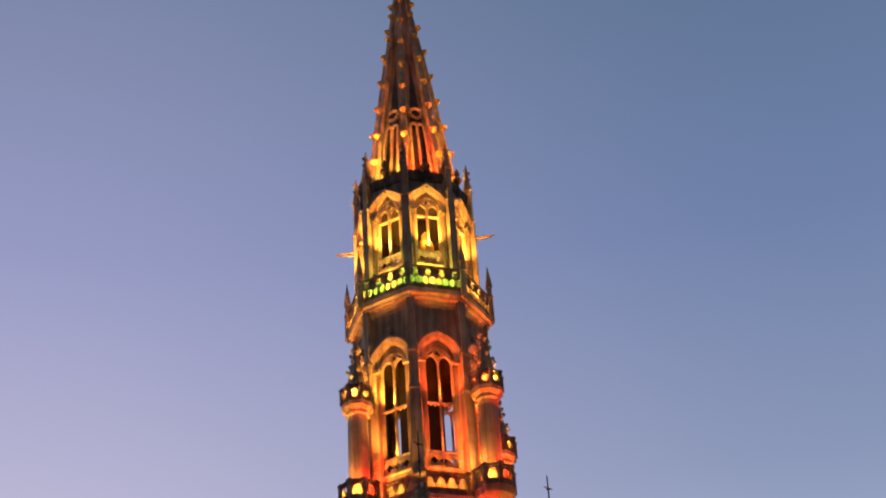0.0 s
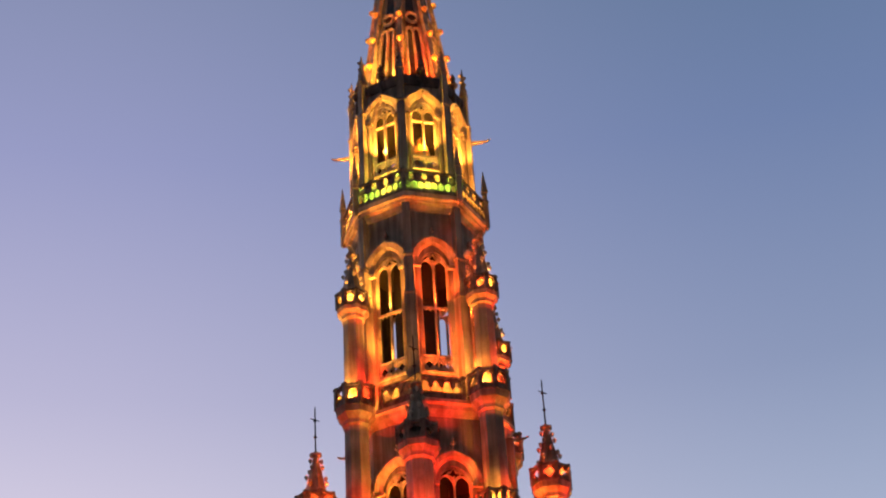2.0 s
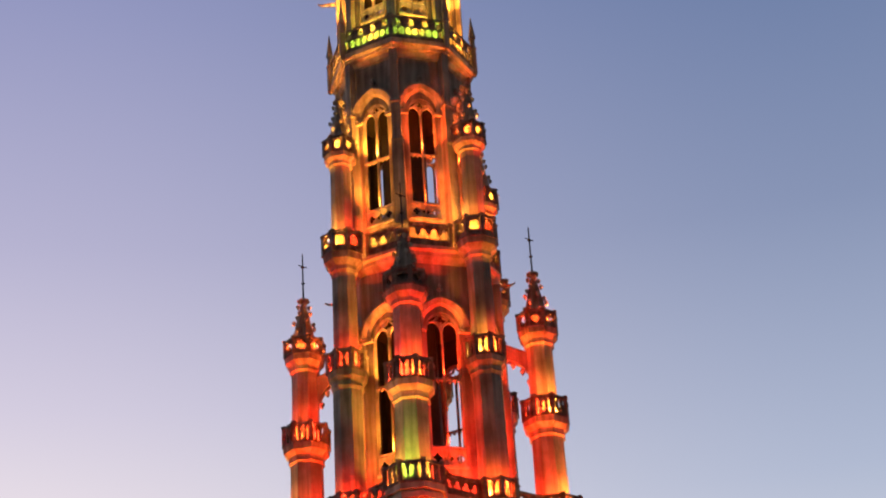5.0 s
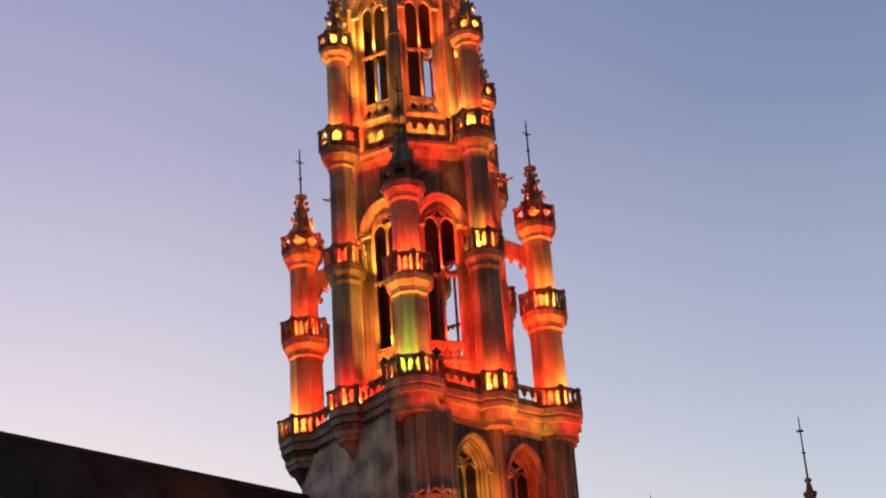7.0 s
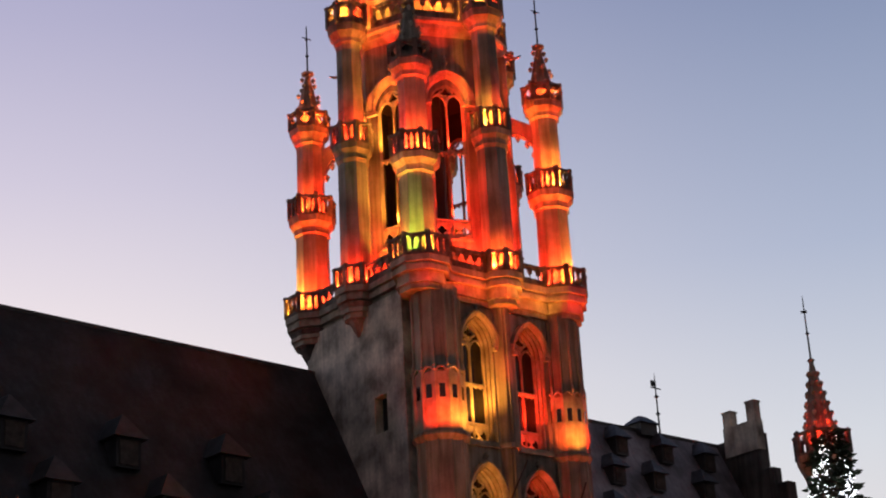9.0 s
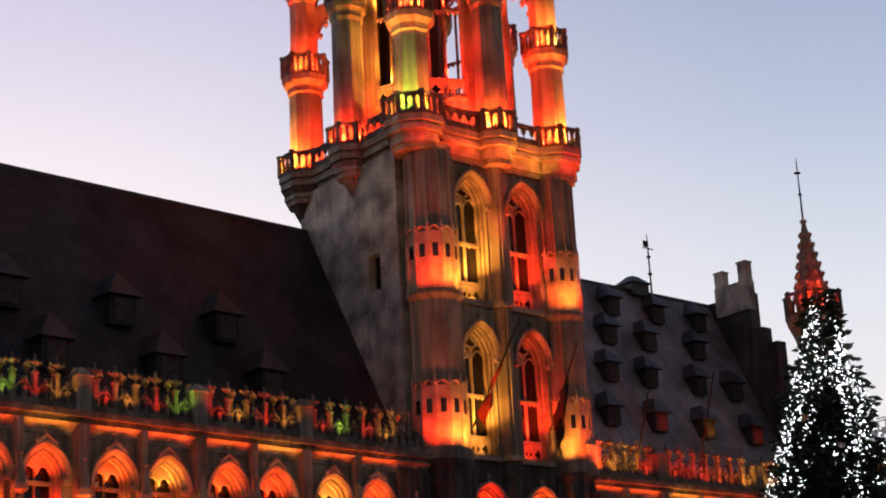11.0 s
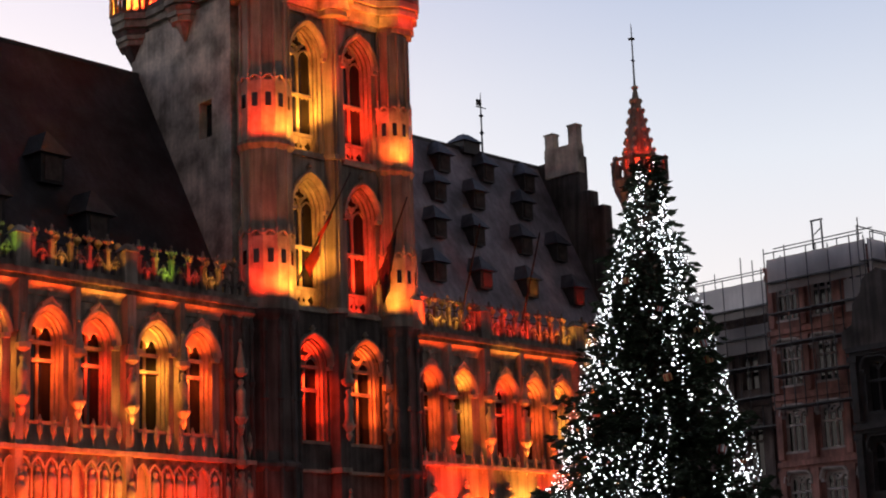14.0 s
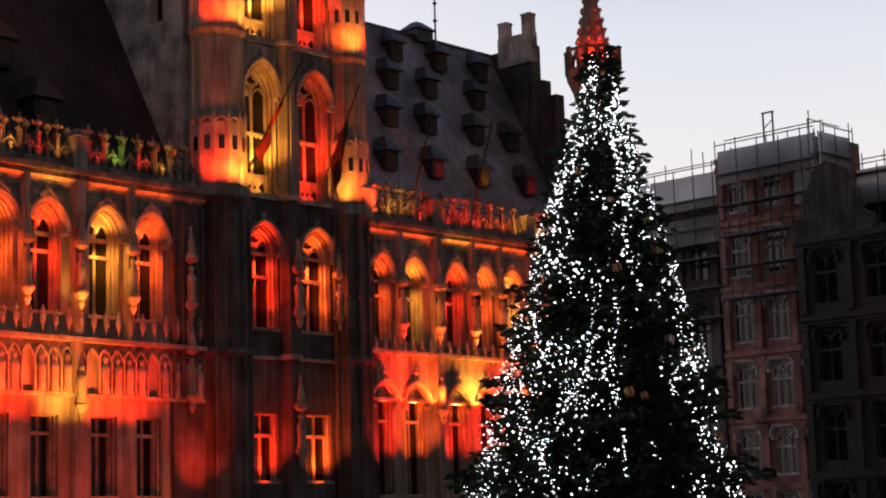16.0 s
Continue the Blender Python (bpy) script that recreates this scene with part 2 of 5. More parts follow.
def holed_wall(x0, x1, z0, z1, openings, th):
    """A wall along x, its face at y = 0, with arched or square openings (xc, w, sill, spring, apex) cut through."""
    g = Geo()
    xs = x0
    for xc, w, zb, zs, za in sorted(openings):
        a, b = xc - w / 2, xc + w / 2
        if a > xs:
            for y in (0, th):
                g.add([(xs, y, z0), (a, y, z0), (a, y, z1), (xs, y, z1)], [(0, 1, 2, 3)])
        curve = [(xc + x, z) for x, z in arch(w, zs, za)] if za > zs else [(a, zs), (b, zs)]
        for y in (0, th):
            if zb > z0:
                g.add([(a, y, z0), (b, y, z0), (b, y, zb), (a, y, zb)], [(0, 1, 2, 3)])
            for (p, q), (r, s) in zip(curve, curve[1:]):
                g.add([(p, y, q), (r, y, s), (r, y, z1), (p, y, z1)], [(0, 1, 2, 3)])
        loop = [(a, zb)] + curve + [(b, zb)]
        for i in range(len(loop)):
            (p, q), (r, s) = loop[i], loop[(i + 1) % len(loop)]
            g.add([(p, 0, q), (r, 0, s), (r, th, s), (p, th, q)], [(0, 1, 2, 3)])
        xs = b
    for y in (0, th):
        g.add([(xs, y, z0), (x1, y, z0), (x1, y, z1), (xs, y, z1)], [(0, 1, 2, 3)])
    g.add([(x0, 0, z0), (x0, th, z0), (x0, th, z1), (x0, 0, z1), (x1, 0, z0), (x1, th, z0), (x1, th, z1), (x1, 0, z1)], [(0, 1, 2, 3), (4, 5, 6, 7), (0, 1, 5, 4), (3, 2, 6, 7)])
    return g


def window_kit(w, zb, zs, za, depth, transoms=(), mullions=1, panel=0.0, hood=0.22, ogee=0.0, glass=True, finial=0.0, bars=0.09, heads=(), stone=None, tympanum=False, lift=0.0):
    """The shared meshes of one kind of window, at the middle of its sill on the wall's face."""
    kit = {}
    stone = stone or CARVED
    line = arch(w, zs, za) if za > zs else [(-w / 2, zs), (w / 2, zs)]
    g = Geo()
    loop = [(-w / 2, zb)] + line + [(w / 2, zb)]
    if za > zs:
        # a splayed hood, with a thin outer roll and small crockets on its back
        crown = arch(w, zs + lift * 0.3, za + lift)
        if lift and ogee:
            # the hood sweeps up into a pointed tip
            rise = za + lift - zs
            left = [(-w / 2 * math.cos(radians(a)), zs + rise * math.sin(radians(a))) for a in (0, 13, 26, 39, 52, 65)] + [(-w * 0.1, zs + rise * 1.03)]
            crown = left + [(0, za + lift + ogee)] + [(-x, z) for x, z in left[::-1]]
        g.moulding(crown, [(-0.01, 0.10), (hood * 0.45, -0.10), (hood * 0.5, -0.16), (hood, -0.27), (hood + 0.08, -0.27), (hood + 0.08, 0.04)])
        for x, z in line[1:-1:2]:
            if abs(x) > 0.1:
                k = math.hypot(x, z - zs) or 1
                bx, bz = x + x / k * (hood + 0.1), z + (z - zs) / k * (hood + 0.1)
                g.loft(bx, -0.14, [(0.03, bz - 0.07), (0.065, bz), (0.02, bz + 0.09)], 4)
        for s in (-1, 1):
            g.box(s * (w / 2 + hood * 0.5) - hood * 0.6, s * (w / 2 + hood * 0.5) + hood * 0.6, -0.2, 0.05, zs - 0.16, zs + 0.02)
        if ogee and not lift:
            t = w * 0.26
            y0, y1 = -0.29, 0.02
            g.moulding([(-t, za + hood * 0.45), (-t * 0.4, za + hood * 0.95), (0, za + ogee), (t * 0.4, za + hood * 0.95), (t, za + hood * 0.45)], [(-0.12, y1), (-0.05, y0 + 0.1), (0.10, y0), (0.18, y0), (0.18, y1)])
    n1, n2 = (0.05, 0.09) if tympanum or not glass else (0.08, 0.14)
    g.sweep(loop, depth * 0.30, depth * 0.55, -n1, 0.02)
    g.sweep(loop, depth * 0.62, depth * 0.92, -n2, 0.02)
    g.box(-w / 2 - 0.06, w / 2 + 0.06, -0.05, depth, zb - 0.12, zb + 0.02)
    kit["surround"] = g.mesh("surround", stone)
    y0, y1 = depth - 0.16, depth + 0.02
    zt = zb + panel
    top = zs + (za - zs) * 0.45 if za > zs else zs
    step = w / (mullions + 1)
    m = Geo()
    m.prism([(-bars / 2, y0 + 0.03), (0, y0 - 0.04), (bars / 2, y0 + 0.03), (bars / 2, y1), (-bars / 2, y1)], zb, top)
    kit["mullion"] = m.mesh("mullion", stone)
    kit["mullion_at"] = [-w / 2 + step * (i + 1) for i in range(mullions)]
    tz = 0.07 if glass else 0.045
    t = Geo().box(-w / 2, w / 2, y0 - 0.05 if glass else y0, y1 - 0.01, -tz, tz)
    kit["transom"] = t.mesh("transom", stone)
    kit["transom_at"] = list(transoms) + ([zt] if panel else [])
    kit["tracery"] = []
    head = Geo()
    rise = step * 0.5
    head.sweep(arch(step * 0.96, -rise * 0.3, rise, 4), y0 + 0.02, y1 - 0.01, -0.045, 0.03)
    head = head.mesh("tracery", stone)
    if heads:
        # shallow cusps hanging under the transom
        cusp = Geo()
        for i in range(4):
            cx = -step * 0.46 + step * 0.92 * i / 3
            cusp.add([(cx + dx, y, z) for y in (y0 + 0.03, y1 - 0.03) for dx, z in ((-0.10, 0.5), (0.10, 0.5), (0.03, 0.36), (-0.03, 0.36))], [(0, 1, 2, 3), (7, 6, 5, 4), (0, 3, 7, 4), (1, 5, 6, 2), (2, 6, 7, 3)])
        cusp = cusp.mesh("tracery", stone)
        kit["tracery"] += [(cusp, -w / 2 + step * (i + 0.5), lz) for lz in heads for i in range(mullions + 1)]
    for lz in ([zs + (za - zs) * 0.05] if za > zs else []):
        kit["tracery"] += [(head, -w / 2 + step * (i + 0.5), lz) for i in range(mullions + 1)]
    if za > zs:
        foil = [(w * 0.16 * (1 + 0.28 * math.cos(4 * k * math.pi / 12)) * math.cos(-k * math.pi / 12), w * 0.16 * (1 + 0.28 * math.cos(4 * k * math.pi / 12)) * math.sin(-k * math.pi / 12)) for k in range(24)]
        kit["tracery"].append((Geo().sweep(foil, y0, y1, -0.03, 0.07 if glass else 0.03, True).mesh("tracery", stone), 0, zs + (za - zs) * 0.56))
    if panel:
        cells = max(2, round(w / 0.55))
        c = w / cells
        s = min(panel, c) * 0.34
        me = pierced(c, [(0, 0, c / 2, panel * 0.46, lambda a: s * 1.05 * (1 + 0.24 * math.cos(4 * a)))], mat=stone, y=y0 + 0.06)[1]
        po = Geo().box(-0.035, 0.035, y0, y1, -panel * 0.45, panel * 0.5).mesh("tracery", stone)
        for i in range(cells):
            kit["tracery"] += [(me, -w / 2 + c * (i + 0.5), zb + panel * 0.45)] + ([(po, -w / 2 + c * i, zb + panel * 0.45)] if i else [])
    if tympanum:
        # a carved plate filling the arch's head, cusped below
        zl = zs + 0.34
        rim = [(x * 0.99, z) for x, z in line if z > zl + 0.05]
        x1 = rim[-1][0] if rim else w / 2
        low = [(x1 * (1 - k / 6), zl + 0.20 * abs(math.sin(math.pi * k / 6)) - (0.12 if k % 6 == 0 else 0)) for k in range(13)]
        out = rim + low
        n = len(out)
        ty = Geo().add([(x, y, z) for y in (depth - 0.34, depth - 0.2) for x, z in out], [tuple(range(n)), tuple(range(n, 2 * n))[::-1]] + [(i, (i + 1) % n, n + (i + 1) % n, n + i) for i in range(n)])
        kit["tracery"] = [(ty.mesh("tympanum", stone), 0, 0)]
    kit["pane"] = None
    if glass:
        gl = Geo()
        pts = [(-w / 2 + 0.01, zb)] + [(x * 0.99, z) for x, z in line] + [(w / 2 - 0.01, zb)]
        n = len(pts)
        gl.add([(x, depth - 0.05, z) for x, z in pts] + [(x, depth - 0.03, z) for x, z in pts], [tuple(range(n)), tuple(range(n, 2 * n))[::-1]] + [(i, (i + 1) % n, n + (i + 1) % n, n + i) for i in range(n)])
        kit["pane"] = gl.mesh("pane", GLASS)
    kit["finial"] = None
    if finial:
        f, z = Geo(), za + lift + max(ogee, hood)
        f.loft(0, -0.1, [(0.06, z - 0.05), (0.05, z + finial * 0.4), (0.15, z + finial * 0.5), (0.16, z + finial * 0.62), (0.05, z + finial * 0.7), (0.1, z + finial * 0.82), (0.02, z + finial)], 6)
        kit["finial"] = f.mesh("finial", stone)
    return kit


def place_window(kit, parent, at):
    win = part("window", kit["surround"], None, parent, at=at)
    for x in kit["mullion_at"]:
        part("mullion", kit["mullion"], None, win, at=at @ Matrix.Translation((x, 0, 0)))
    for z in kit["transom_at"]:
        part("transom", kit["transom"], None, win, at=at @ Matrix.Translation((0, 0, z)))
    for me, x, z in kit["tracery"]:
        part("tympanum" if me.name.startswith("tymp") else "tracery", me, None, win, at=at @ Matrix.Translation((x, 0, z)))
    for k in ("pane", "finial"):
        if kit[k]:
            part(k, kit[k], None, win, at=at)
    return win


# a baluster with a small cusped opening on either side
half_bal = [(0.06, 0), (0.05, 0.08), (0.045, 0.36), (0.085, 0.47), (0.05, 0.56), (0.055, 0.70), (0.10, 0.86), (0.17, 1.0)]
out_bal = half_bal + [(-x, z) for x, z in half_bal[::-1]]
nb = len(out_bal)
bal = Geo().add([(x, y, z) for y in (-0.06, 0.06) for x, z in out_bal], [(i, 15 - i, 14 - i, i + 1) for i in range(7)] + [(nb + i + 1, nb + 14 - i, nb + 15 - i, nb + i) for i in range(7)] + [(i, i + 1, nb + i + 1, nb + i) for i in range(nb - 1)])
BALUSTER = bal.mesh("baluster", RAILSTONE)


def pierced(wide, cells, solids=(), mat=None, y=0.0):
    """A stone plate, one unit high, pierced by openings: each cell is (x, z, half width, half height, radius at an angle)."""
    g = Geo()
    for cx, cz, hw, hh, reach in cells:
        corner = math.atan2(hh, hw)
        turns = sorted([2 * math.pi * k / 20 for k in range(20)] + [corner, math.pi - corner, math.pi + corner, 2 * math.pi - corner])
        n, v = len(turns), []
        for a in turns:
            c, d = math.cos(a), math.sin(a)
            t = min(hw / max(abs(c), 1e-6), hh / max(abs(d), 1e-6))
            r = reach(a)
            v += [(cx + r * c, y - 0.035, cz + r * d), (cx + t * c, y - 0.035, cz + t * d), (cx + r * c, y + 0.035, cz + r * d), (cx + t * c, y + 0.035, cz + t * d)]
        g.add(v, [q for k in range(n) for q in ((4 * k, 4 * k + 1, 4 * ((k + 1) % n) + 1, 4 * ((k + 1) % n)), (4 * k + 2, 4 * ((k + 1) % n) + 2, 4 * ((k + 1) % n) + 3, 4 * k + 3), (4 * k, 4 * ((k + 1) % n), 4 * ((k + 1) % n) + 2, 4 * k + 2))])
    for x0, x1, z0, z1 in solids:
        g.box(x0, x1, y - 0.035, y + 0.035, z0, z1)
    return wide, g.mesh("panel" if mat is None else "tracery", mat or RAILSTONE)


def oval(a, b):
    return lambda t: a * b / math.hypot(b * math.cos(t), a * math.sin(t))


TRIPLE = pierced(0.76, [(-0.19, 0.35, 0.19, 0.25, oval(0.172, 0.205)), (0.19, 0.35, 0.19, 0.25, oval(0.172, 0.205)), (0.0, 0.79, 0.19, 0.19, oval(0.172, 0.18))], [(-0.38, -0.19, 0.60, 0.98), (0.19, 0.38, 0.60, 0.98), (-0.38, 0.38, 0.0, 0.10)])
BELL = pierced(0.52, [(0.0, 0.5, 0.26, 0.5, lambda a: 0.225 * (1 + 0.34 * math.cos(3 * (a - math.pi / 2)) + 0.22 * math.sin(a) ** 2))])
QUATREFOIL = pierced(0.74, [(0.0, 0.5, 0.37, 0.5, lambda a: 0.30 * (1 + 0.2 * math.cos(4 * a)))])


def bar(path, z0, z1, half, closed):
    """A mitred bar along a path in plan."""
    n = len(path)
    g, v = Geo(), []
    for i in range(n):
        p = Vector(path[i])
        a = (p - Vector(path[i - 1])).normalized() if closed or i else None
        b = (Vector(path[(i + 1) % n]) - p).normalized() if closed or i < n - 1 else None
        a, b = a or b, b or a
        na, nb = Vector((-a.y, a.x)), Vector((-b.y, b.x))
        m = (na + nb).normalized()
        m = m * (half / max(0.4, m.dot(na)))
        v += [(p.x + m.x, p.y + m.y, z0), (p.x - m.x, p.y - m.y, z0), (p.x - m.x, p.y - m.y, z1), (p.x + m.x, p.y + m.y, z1)]
    f = []
    for i in range(n if closed else n - 1):
        k = (i + 1) % n
        f += [(4 * i + q, 4 * i + (q + 1) % 4, 4 * k + (q + 1) % 4, 4 * k + q) for q in range(4)]
    if not closed:
        f += [(0, 1, 2, 3), (4 * n - 1, 4 * n - 2, 4 * n - 3, 4 * n - 4)]
    return g.add(v, f)


POST = Geo().loft(0, 0, [(0.15, 0), (0.15, 0.93), (0.19, 0.94), (0.19, 1.04), (0.05, 1.12)], 4, 45).mesh("post", RAILSTONE)


def balustrade(path, z, h, parent, spacing=0.42, closed=True, tile=None, keep=None, thick=0.16):
    """Rails, posts and balusters along a path in plan, each an object of its own."""
    n = len(path)
    edges = [i for i in range(n if closed else n - 1) if not keep or keep((Vector(path[i]) + Vector(path[(i + 1) % n])) / 2)]
    if not edges:
        return
    whole = closed and len(edges) == n
    if whole:
        chain = [Vector(p) for p in path]
    else:
        first = next((i for i in edges if (i - 1) % n not in edges), edges[0])
        chain = [Vector(path[first])]
        while first in edges:
            edges.remove(first)
            first = (first + 1) % n
            chain.append(Vector(path[first]))
    host = part("rail", bar(chain, z + h - 0.14, z + h, thick * 0.68, whole), RAILSTONE, parent)
    if parent is not tower:
        host = parent
    part("rail", bar(chain, z, z + 0.12, thick * 0.55, whole), RAILSTONE, host)
    m = len(chain)
    for p in chain:
        a = math.degrees(math.atan2(p.y - CY, p.x - CX))
        part("post", POST, None, host, at=Matrix.Translation((p.x, p.y, z)) @ pose(0, 0, 0, 0, 0, a) @ Matrix.Diagonal((1, 1, h, 1)))
    for i in range(m if whole else m - 1):
        p, q = chain[i], chain[(i + 1) % m]
        k = max(1, round((q - p).length / spacing) - 1)
        a = math.atan2((q - p).y, (q - p).x)
        if tile:
            k = max(1, round((q - p).length / tile[0]))
            for j in range(k):
                o = p.lerp(q, (j + 0.5) / k)
                part("panel", tile[1], None, host, at=Matrix.Translation((o.x, o.y, z + 0.1)) @ pose(0, 0, 0, 0, 0, math.degrees(a)) @ Matrix.Diagonal(((q - p).length / k / tile[0], 1, h - 0.2, 1)))
            continue
        for j in range(k):
            o = p.lerp(q, (j + 1) / (k + 1))
            part("baluster", BALUSTER, None, host, at=Matrix.Translation((o.x, o.y, z + 0.1)) @ pose(0, 0, 0, 0, 0, math.degrees(a)) @ Matrix.Diagonal((1, 1, h - 0.2, 1)))


def octagon(cx, cy, r, turn=22.5):
    return [(cx + r * math.cos(radians(turn + 45 * i)), cy + r * math.sin(radians(turn + 45 * i))) for i in range(8)]


CROCKET = Geo().loft(0, 0, [(0.03, -0.16), (0.07, -0.08), (0.16, 0.02), (0.14, 0.12), (0.05, 0.17)], 6).mesh("crocket", GOLD, True)
STONE_CROCKET = Geo().loft(0, 0, [(0.03, -0.12), (0.09, -0.02), (0.10, 0.06), (0.02, 0.14)], 5).mesh("crocket", CARVED)


def spirelet(cx, cy, z0, z1, r, parent, tip=0.0):
    """A small crocketed spire, open at its foot, and its iron finial."""
    h = z1 - z0
    g = Geo().loft(cx, cy, [(r * 0.62, z0 - 0.1), (r * 0.5, z0 + h * 0.2), (r * 0.12, z1 - 0.25), (r * 0.3, z1 - 0.15), (r * 0.3, z1 - 0.05), (r * 0.08, z1)])
    sp = part("spirelet", g, STONE, parent)
    rows = max(4, int(h / 0.5))
    for k in range(rows):
        u = (k + 0.4) / rows
        rr = r * (0.66 - 0.5 * u)
        for i in range(8):
            if k % 2 == i % 2:
                continue
            a = radians(22.5 + 45 * i)
            part("crocket", STONE_CROCKET, None, parent, at=Matrix.Translation((cx + (rr + 0.05) * math.cos(a), cy + (rr + 0.05) * math.sin(a), z0 + h * 0.93 * u)) @ Matrix.Diagonal((1.15, 1.15, 1.2, 1)))
    if tip:
        f = Geo().loft(cx, cy, [(0.05, z1 - 0.1), (0.035, z1 + tip * 0.95), (0.01, z1 + tip)], 6)
        for u in (0.35, 0.7):
            f.loft(cx, cy, [(0.02, z1 + tip * u - 0.1), (0.12, z1 + tip * u), (0.02, z1 + tip * u + 0.1)], 6)
        f.beam((cx - 0.28, cy, z1 + tip * 0.72), (cx + 0.28, cy, z1 + tip * 0.72), 0.04)
        part("finial", f, IRON, parent, "black iron finial")
    return sp

# ---- ground ----
single("ground", Geo().add([(-2500, -2500, 0), (2500, -2500, 0), (2500, 2500, 0), (-2500, 2500, 0)], [(0, 1, 2, 3)]), COBBLE, "worn dark cobbles of the market square", "ground", kind="structure")

# ---- town hall tower ----
CX, CY, HALF = 52.35, 65.25, 4.37
tower = thing("town_hall_tower", (CX, CY, 0), "tall gothic limestone belfry tower with galleries, floodlit red and amber", "tower")
FRONT = CY - HALF - 0.05  # the square part's front wall
LEFT = CX - HALF - 0.5
RX = CX + HALF - 0.3  # the right-hand corner axis

# square part: storeys with paired windows
WX = (51.02, 54.15)
kit_hi = window_kit(1.75, 24.15, 28.75, 30.15, 0.75, transoms=(27.0,), mullions=1, panel=0.95, heads=(26.5,), finial=0.5)
kit_mid = window_kit(1.75, 16.95, 21.45, 22.9, 0.75, transoms=(19.8,), mullions=1, panel=0.95, heads=(19.3,), finial=0.5)
kit_low = window_kit(1.75, 10.95, 14.3, 15.5, 0.7, transoms=(13.3, 14.35), mullions=1, finial=0.4)
kit_gnd = window_kit(1.5, 4.25, 7.2, 7.2, 0.5, transoms=(6.25,), mullions=1)
front_at = Matrix.Translation((0, FRONT, 0))
# walls below 16.8 m take the darker copy, painting the unlit storeys
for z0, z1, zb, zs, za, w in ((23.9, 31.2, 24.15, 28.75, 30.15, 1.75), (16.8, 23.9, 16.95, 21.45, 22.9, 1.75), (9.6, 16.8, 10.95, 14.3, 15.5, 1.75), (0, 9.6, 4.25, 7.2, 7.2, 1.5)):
    part("front_wall", holed_wall(CX - HALF, RX, z0, z1, [(x, w, zb, zs, za) for x in WX], 1.2).moved(front_at), STONE if z0 > 16 else DARKSTONE, tower, "grey limestone wall" if z0 > 16 else "stone wall coloured dark for shade")
for kit in (kit_hi, kit_mid, kit_low, kit_gnd):
    for x in WX:
        place_window(kit, tower, front_at @ Matrix.Translation((x, 0, 0)))
# ribs of the unlit storeys, in the same shade-dark stone
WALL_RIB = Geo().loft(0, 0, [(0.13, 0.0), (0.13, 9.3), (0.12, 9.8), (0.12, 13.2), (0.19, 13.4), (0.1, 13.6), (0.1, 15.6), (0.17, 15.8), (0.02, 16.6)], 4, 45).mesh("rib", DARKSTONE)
for x in (49.65, 52.18, 52.75, 55.25):
    part("rib", WALL_RIB, None, tower, at=Matrix.Translation((x, FRONT - 0.06, 0)))
# plain side and back walls, the side with a slot
side_at = pose(LEFT, CY + HALF, 0, 0, 0, -90)
part("side_wall", holed_wall(0, 2 * HALF - 1.0, 0, 31.2, [(5.86, 0.95, 24.85, 26.6, 26.6)], 1.0).moved(side_at), RUBBLE, tower, "bare rough stone side wall with a dark slot")
# black plate set into the slot, painting its inner shade
part("slot", Geo().box(5.3, 6.42, 0.45, 0.5, 24.75, 26.7).moved(side_at), UNLIT_BLACK, tower, "dark slot window")
part("side_wall", holed_wall(0, 2 * HALF - 1.0, 0, 31.2, [], 1.0).moved(pose(RX - 0.15, CY - HALF + 1.0, 0, 0, 0, 90)), RUBBLE, tower)
part("back_wall", Geo().box(LEFT + 1.0, RX - 0.6, CY + HALF - 1.0, CY + HALF, 0, 31.2), RUBBLE, tower)
part("floor_slab", Geo().box(LEFT + 0.5, RX - 0.5, FRONT + 0.7, CY + HALF - 0.5, 31.0, 31.6), RUBBLE, tower)
# prow-shaped middle buttress
part("buttress", Geo().prism([(51.98, FRONT + 0.1), (52.02, FRONT - 0.12), (52.22, FRONT - 0.45), (52.62, FRONT - 0.5), (52.86, FRONT - 0.14), (52.9, FRONT + 0.1)], 16.8, 31.0).box(52.34, 52.5, FRONT - 0.56, FRONT - 0.4, 16.8, 30.9), STONE, tower)
# lower half in the dark copy, its shade put into the colour
part("buttress", Geo().prism([(51.98, FRONT + 0.1), (52.02, FRONT - 0.12), (52.22, FRONT - 0.45), (52.62, FRONT - 0.5), (52.86, FRONT - 0.14), (52.9, FRONT + 0.1)], 0, 16.8), DARKSTONE, tower, "foot of the middle buttress, coloured dark for shade")
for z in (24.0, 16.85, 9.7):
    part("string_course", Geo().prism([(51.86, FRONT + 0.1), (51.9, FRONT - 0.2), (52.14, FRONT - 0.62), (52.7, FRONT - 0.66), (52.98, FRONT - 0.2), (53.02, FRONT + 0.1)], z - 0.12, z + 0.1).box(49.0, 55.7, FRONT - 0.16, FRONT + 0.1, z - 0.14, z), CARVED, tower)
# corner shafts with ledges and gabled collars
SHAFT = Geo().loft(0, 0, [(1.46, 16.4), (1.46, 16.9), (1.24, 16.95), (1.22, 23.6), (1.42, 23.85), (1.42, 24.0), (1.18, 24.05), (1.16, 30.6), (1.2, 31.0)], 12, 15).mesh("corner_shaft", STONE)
# feet and foot ribs coloured dark, for the shade below the floodlights
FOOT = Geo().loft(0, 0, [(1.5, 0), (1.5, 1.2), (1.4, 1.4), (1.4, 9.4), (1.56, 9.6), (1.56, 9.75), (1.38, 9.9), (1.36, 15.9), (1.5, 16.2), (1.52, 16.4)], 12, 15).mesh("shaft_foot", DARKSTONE)
